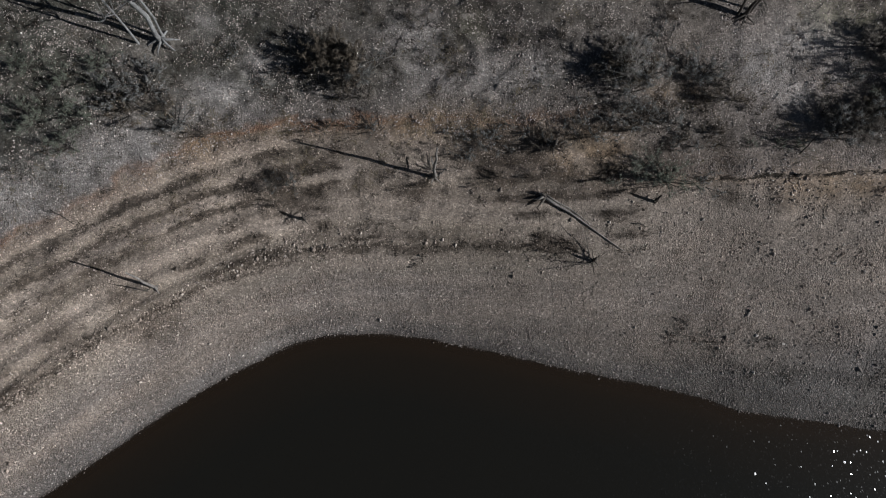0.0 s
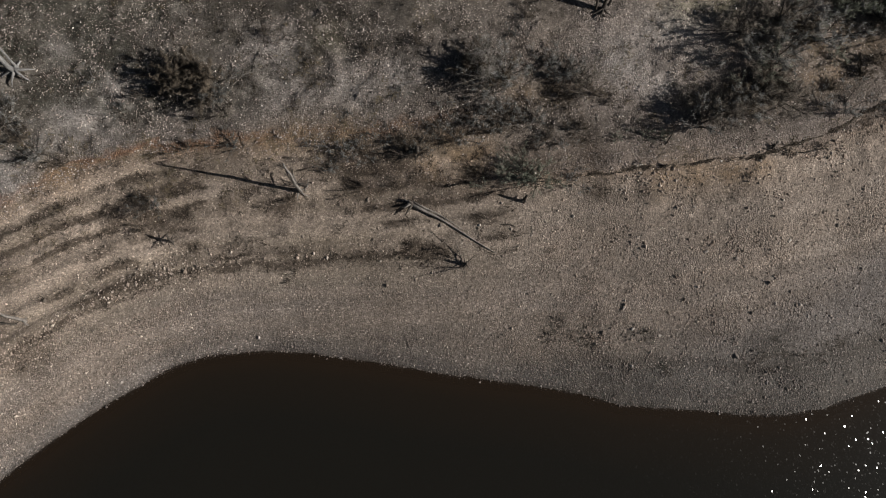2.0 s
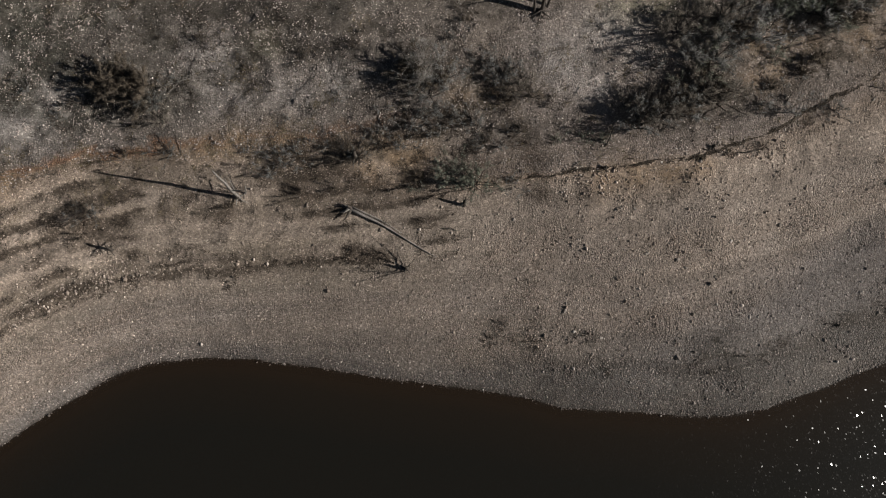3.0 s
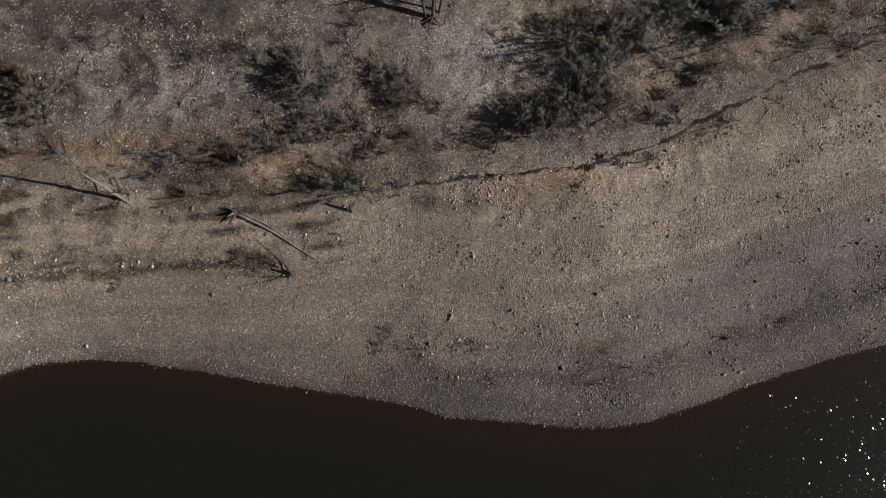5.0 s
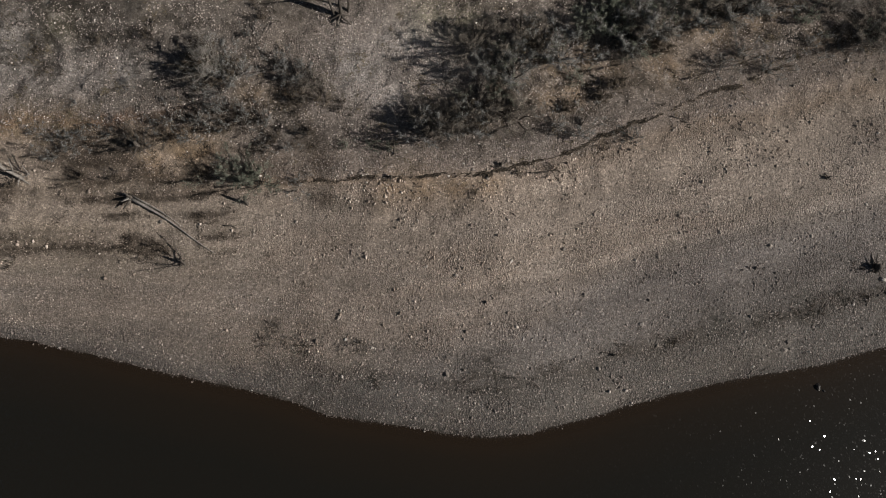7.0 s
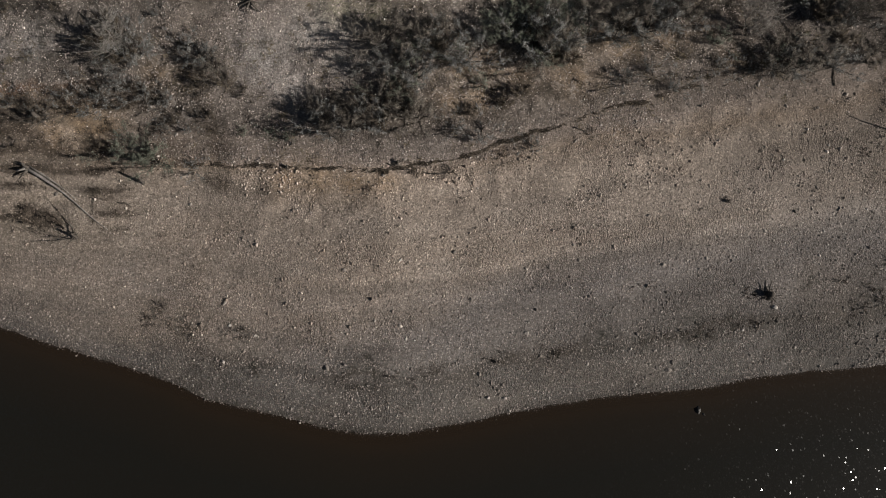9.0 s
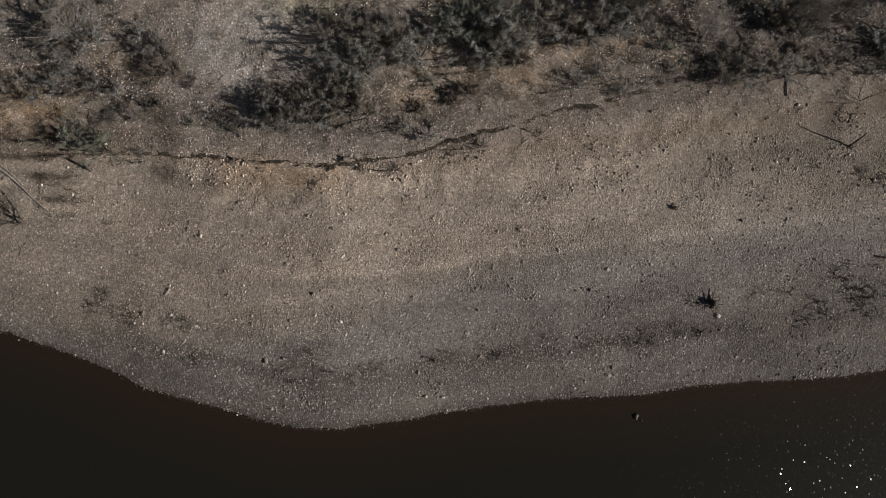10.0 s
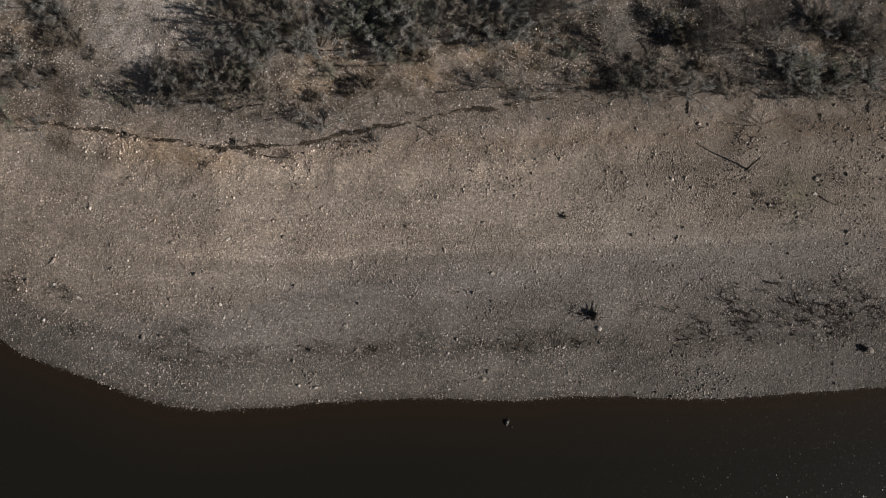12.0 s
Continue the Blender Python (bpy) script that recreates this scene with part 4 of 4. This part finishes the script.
def fallen_log():
    """The long fallen trunk with its root plate and a split upper side."""
    rng = random.Random(21)
    x0, y0, x1, y1 = 5.45, 3.05, 10.4, 0.3
    ob = root("fallen_log", x0, y0, sink=0.0)
    base = Vector((x0, y0, at(x0, y0)))
    r = [0.115, 0.095, 0.075, 0.058, 0.046, 0.036, 0.026, 0.014]

    def along(shift, rise, thin, cut):
        pts = []
        for i in range(cut):
            u = i / 7
            px, py = x0 + (x1 - x0) * u, y0 + (y1 - y0) * u
            w = 0.10 * math.sin(u * 5.0)
            pts.append(Vector((px + w * 0.5 + shift * 0.5, py + w + shift, at(px, py) + r[i] * 0.75 + rise * (1 - u))) - base)
        return Shape().tube(pts, [v * thin for v in r[:cut]], 9, 0.10, rng)

    stem = part("trunk", along(0.0, 0.10, 1.0, 8), BLEACHED, ob)
    part("split_limb", along(0.16, 0.12, 0.5, 5), BLEACHED, stem)
    for k, (dx, dy, dz, n) in enumerate(((-0.9, -0.25, 0.1, 0.75), (-0.5, -0.8, -0.1, 0.8), (-0.7, 0.5, 0.3, 0.6), (-0.2, 0.3, 1.0, 0.45), (-0.8, -0.6, 0.5, 0.5))):
        q = bend((0.05, 0, 0.18), Vector((dx, dy, dz)) * n + Vector((0, 0, 0.12)), 4, 0.10, rng)
        part("root", Shape().tube(q, (0.12, 0.08, 0.055, 0.02), 7, 0.15, rng), DARKWOOD if k % 2 else BLEACHED, ob)
    tagged(ob, "long bleached fallen trunk with bared roots lying on gravel", "log")


fallen_log()


def stump(x, y, h, r, spikes, reach, label, seed, wood=None, thick=0.5, name="tree_stump"):
    """A small washed-out stump with upturned roots."""
    rng = random.Random(seed)
    wood = wood or DARKWOOD
    ob = root(name, x, y, sink=0.0)
    pts = [(0, 0, -0.15), (0.02, 0, h * 0.3), (0.04, 0.02, h * 0.7), (0.1 * h, 0.05, h)]
    part("trunk", Shape().tube(pts, (r * 1.3, r, r * 0.8, r * 0.55), 9, 0.18, rng), wood, ob)
    for k in range(spikes):
        a = 2 * math.pi * (k + rng.random() * 0.6) / spikes
        n = reach * rng.uniform(0.6, 1.1)
        lift = rng.uniform(-0.1, 0.5) * n
        q = bend((0, 0, h * 0.35), (math.cos(a) * n, math.sin(a) * n, max(0.02, h * 0.3 + lift)), 4, 0.10, rng)
        part("root", Shape().tube(q, [r * thick * f for f in (1.0, 0.72, 0.48, 0.16)], 6, 0.15, rng), wood, ob)
    return tagged(ob, label, "stump")


stump(-8.6, 1.5, 1.0, 0.07, 7, 0.6, "dark washed-out stump with star-shaped roots on sand", 1)
stump(12.1, 3.1, 0.95, 0.09, 5, 0.4, "small dark broken stump on bare sand", 2)
stump(5.9, 5.85, 0.9, 0.16, 6, 0.8, "grey weathered stump with upturned roots in low brush", 3)
stump(8.5, -0.4, 0.7, 0.08, 5, 0.6, "dark dead root clump lying on gravel", 4)
stump(49.55, 0.75, 0.42, 0.24, 10, 0.85, "black rotten stump with roots sunk in gravel", 5, thick=0.2)
stump(65.7, 2.45, 0.3, 0.16, 6, 0.4, "small black root stub sunk in gravel", 12, thick=0.3)
stump(46.6, 5.9, 0.3, 0.07, 4, 0.3, "small dark root stub on gravel", 6)
stump(33.75, -4.85, 0.28, 0.06, 4, 0.35, "small dark root stub near the waterline", 7)
stump(26.9, 5.6, 0.3, 0.09, 5, 0.45, "dark root clump on the edge of the small scarp", 8)
stump(20.5, 4.75, 0.35, 0.06, 4, 0.3, "small dark forked root at the scarp", 9)

# the dead saplings whose arching stems throw long shadows
arch = shrub("dead_sapling", 41, 8.4, -0.35, 1.35, 40, 4, 60, BROWNTWIG, DARKWOOD, 0.009)
tagged(arch, "dead sapling with a few arching bare stems", "sapling")
scatter(arch, ((6.1, 6.0, 1.0), (5.6, 5.7, 0.9), (57.0, 13.95, 0.9), (-4.3, 6.6, 0.8), (-1.2, 4.4, 0.9), (41.4, 12.5, 0.8)), "dead saplings", pick)


def driftwood(x0, y0, x1, y1, r, wood, label, seed, fork=1, lift=0.05):
    """A loose stick or limb lying on the ground from one point to another."""
    rng = random.Random(seed)
    ob = root("driftwood", x0, y0, sink=0.0)
    o = Vector((x0, y0, at(x0, y0)))
    pts = []
    for i in range(6):
        u = i / 5
        px, py = x0 + (x1 - x0) * u + rng.uniform(-0.04, 0.04), y0 + (y1 - y0) * u + rng.uniform(-0.06, 0.06)
        pts.append(Vector((px, py, at(px, py) + r + lift * math.sin(3.1 * u) * rng.uniform(0.4, 1.2))) - o)
    stem = part("limb", Shape().tube(pts, [r * (1 - 0.14 * i) for i in range(6)], 7, 0.14, rng), wood, ob)
    n = (pts[-1] - pts[0]).length
    for k in range(fork):
        p = pts[rng.randint(1, 4)]
        a = math.atan2(y1 - y0, x1 - x0) + rng.choice((-1, 1)) * rng.uniform(0.4, 0.9)
        q = bend(p, p + Vector((math.cos(a), math.sin(a), 0.25)) * n * rng.uniform(0.2, 0.4), 4, 0.06, rng)
        part("branch", Shape().tube(q, (r * 0.5, r * 0.4, r * 0.3, r * 0.1), 5, 0.1, rng), wood, stem)
    return tagged(ob, label, "driftwood")


DARK_STICK, PALE_LIMB = "thin dark drift stick lying on gravel", "long pale bare limb lying in dead weeds"
driftwood(52.6, 13.5, 52.35, 15.1, 0.045, DARKWOOD, "dark straight pole lying on the upper gravel", 1, 0, 0.0)
driftwood(61.3, 10.6, 62.7, 10.3, 0.035, DARKWOOD, DARK_STICK, 2)
driftwood(37.0, 9.05, 38.1, 8.7, 0.035, DARKWOOD, DARK_STICK, 3, 2)
driftwood(10.8, 1.85, 11.8, 1.65, 0.035, DARKWOOD, DARK_STICK, 4, 2)
driftwood(13.3, -3.5, 14.3, -3.9, 0.03, DARKWOOD, DARK_STICK, 5, 1)
driftwood(63.3, 16.1, 63.5, 17.0, 0.04, DARKWOOD, "dark curved drift stick lying on gravel", 6, 0)
driftwood(-5.5, 10.4, -1.8, 11.15, 0.035, BLEACHED, PALE_LIMB, 7, 3, 0.25)
driftwood(-5.2, 9.9, -2.6, 11.4, 0.025, BLEACHED, PALE_LIMB, 8, 2, 0.25)
driftwood(-17.9, 9.2, -16.1, 6.6, 0.04, BLEACHED, PALE_LIMB, 9, 3, 0.5)
driftwood(-19.0, 7.7, -15.8, 6.0, 0.04, BLEACHED, PALE_LIMB, 10, 3, 0.4)
driftwood(9.1, 11.2, 10.5, 9.9, 0.035, BLEACHED, PALE_LIMB, 11, 3, 1.4)
driftwood(26.3, 5.5, 27.9, 5.4, 0.035, DARKWOOD, DARK_STICK, 12, 3)
driftwood(28.6, 5.3, 30.6, 5.6, 0.035, DARKWOOD, DARK_STICK, 13, 3)
driftwood(-22.4, 1.1, -21.0, 0.4, 0.03, DARKWOOD, DARK_STICK, 14, 1)
driftwood(32.9, -4.7, 34.2, -4.9, 0.03, DARKWOOD, DARK_STICK, 15, 1)


def tall_tree(x, y, trunks, wood, label, seed):
    """A standing bare tree: several trunks from one foot, with limbs high up."""
    rng = random.Random(seed)
    ob = root("bare_tree", x, y, sink=0.0)
    for dx, dy, tx, ty, h, r in trunks:
        pts = bend((dx, dy, -0.8), (tx, ty, h), 9, 0.018, rng)
        trunk = part("trunk", Shape().tube(pts, [r * (1.3 if i == 0 else 1.0) * (1 - 0.085 * i) for i in range(9)], 10, 0.08, rng), wood, ob)
        for k in range(9):
            i = rng.randint(3, 7)
            a = rng.uniform(0, 2 * math.pi)
            n = h * rng.uniform(0.16, 0.34)
            q = bend(pts[i], Vector(pts[i]) + Vector((math.cos(a), math.sin(a), 0.9)) * n, 5, 0.06, rng)
            limb = Shape().tube(q, (r * 0.4, r * 0.3, r * 0.22, r * 0.13, r * 0.05), 6, 0.1, rng)
            for t in range(10):
                s = q[rng.randint(1, 4)]
                limb.tube((s, s + Vector((rng.gauss(0, 0.5), rng.gauss(0, 0.5), rng.uniform(0.1, 0.7)))), (0.014, 0.005), 3)
            part("limb", limb, wood, trunk)
    r = trunks[0][5]
    for k in range(6):
        a = 2 * math.pi * (k + rng.random() * 0.5) / 6
        n = r * rng.uniform(4, 7)
        q = [(0, 0, r * 1.6), (math.cos(a) * n * 0.35, math.sin(a) * n * 0.35, r * 0.9), (math.cos(a) * n * 0.75, math.sin(a + 0.1) * n * 0.75, 0.06), (math.cos(a) * n, math.sin(a + 0.2) * n, -0.15)]
        part("root", Shape().tube(q, (r * 0.7, r * 0.5, r * 0.3, r * 0.1), 7, 0.12, rng), wood, ob)
    return tagged(ob, label, "tree")


tall_tree(-17.0, 11.2, ((0, 0, -0.6, 0.3, 10.5, 0.16), (0.1, 0.15, -0.2, 0.9, 9.0, 0.08), (-1.3, -0.3, -2.0, 0.4, 8.0, 0.08)), WHITEBARK, "bare white-barked tree with forked trunks and bared roots", 4)
tall_tree(17.3, 13.9, ((0, 0, 0.2, 0.5, 5.5, 0.12), (-0.35, 0.1, -0.9, 0.5, 5.0, 0.09), (0.3, 0.3, 0.9, 0.9, 4.5, 0.08)), DARKWOOD, "dark bare multi-stemmed tree on the upper bank", 6)
for x, y, n, wood, seed in ((47.0, 16.0, 2.6, BLEACHED, 31), (55.1, 18.7, 2.8, DARKWOOD, 32), (42.2, 16.4, 2.4, DARKWOOD, 33), (52.9, 17.3, 2.4, DARKWOOD, 34), (10.0, 10.2, 2.2, BLEACHED, 35), (62.2, 19.6, 2.6, DARKWOOD, 36)):
    tall_tree(x, y, ((0, 0, 0.2, 0.3, n, 0.05), (-0.15, 0.05, -0.8, 0.4, n * 0.85, 0.04), (0.12, 0.1, 0.9, 0.3, n * 0.8, 0.04), (0.0, -0.1, 0.1, -0.8, n * 0.7, 0.035)), wood, "bare leafless sapling with forked limbs in the thicket", seed)


# ---- single larger rocks ----
def rock_mesh(seed):
    rng = random.Random(seed)
    bm = bmesh.new()
    bmesh.ops.create_icosphere(bm, subdivisions=2, radius=0.5)
    flat = rng.uniform(0.55, 0.8)
    for v in bm.verts:
        n = noise.noise(v.co * 2.2 + Vector((seed * 7.1, 0, 0)))
        v.co *= 1 + 0.45 * n
        v.co.z *= flat
        v.co.x *= 1.25
        v.co.z = max(v.co.z, -0.2)
    me = bpy.data.meshes.new("rock")
    bm.to_mesh(me)
    bm.free()
    me.materials.append(ROCK)
    return me


ROCKS = [rock_mesh(k) for k in range(8)]
pick = random.Random(77)


def rock(x, y, size, label):
    ob = new("rock", pick.choice(ROCKS))
    ob.location = (x, y, max(at(x, y), -0.05) + size * 0.08)
    ob.rotation_euler = (pick.uniform(-0.2, 0.2), pick.uniform(-0.2, 0.2), pick.uniform(0, 6.28))
    ob.scale = (size, size * pick.uniform(0.8, 1.1), size * pick.uniform(0.8, 1.1))
    return tagged(ob, label, "rock", "rocks on the beach")


def wet_rock(x, y, size):
    ob = rock(x, y, size, "dark wet rock standing out of shallow water")
    ob.data = ob.data.copy()
    ob.data.materials[0] = WETSTONE


for x, y, s in ((24.1, -6.2, 0.42), (35.4, -3.0, 0.32), (43.9, -4.2, 0.4), (44.1, -3.7, 0.3), (43.1, 1.8, 0.34), (38.1, 1.5, 0.3), (30.7, 1.1, 0.32), (66.1, 2.5, 0.45),
                (49.95, 0.15, 0.4), (36.4, 0.9, 0.3), (32.0, -1.5, 0.28), (17.7, -3.2, 0.32), (27.3, 5.9, 0.3), (61.0, 11.6, 0.35), (7.1, 1.9, 0.28)):
    rock(x, y, s * 0.75, "rounded pale river rock lying on finer gravel")
wet_rock(45.75, -6.25, 0.36)
wet_rock(46.05, -6.45, 0.2)
count = 0
while count < 90:
    x, y = pick.uniform(14, 68), pick.uniform(-9, 14)
    z = at(x, y)
    if 0.25 < z < 4.2 and pick.random() < 0.3 + 0.7 * (x - 14) / 54:
        rock(x, y, pick.uniform(0.11, 0.21), "small rounded grey rock on the gravel beach")
        count += 1
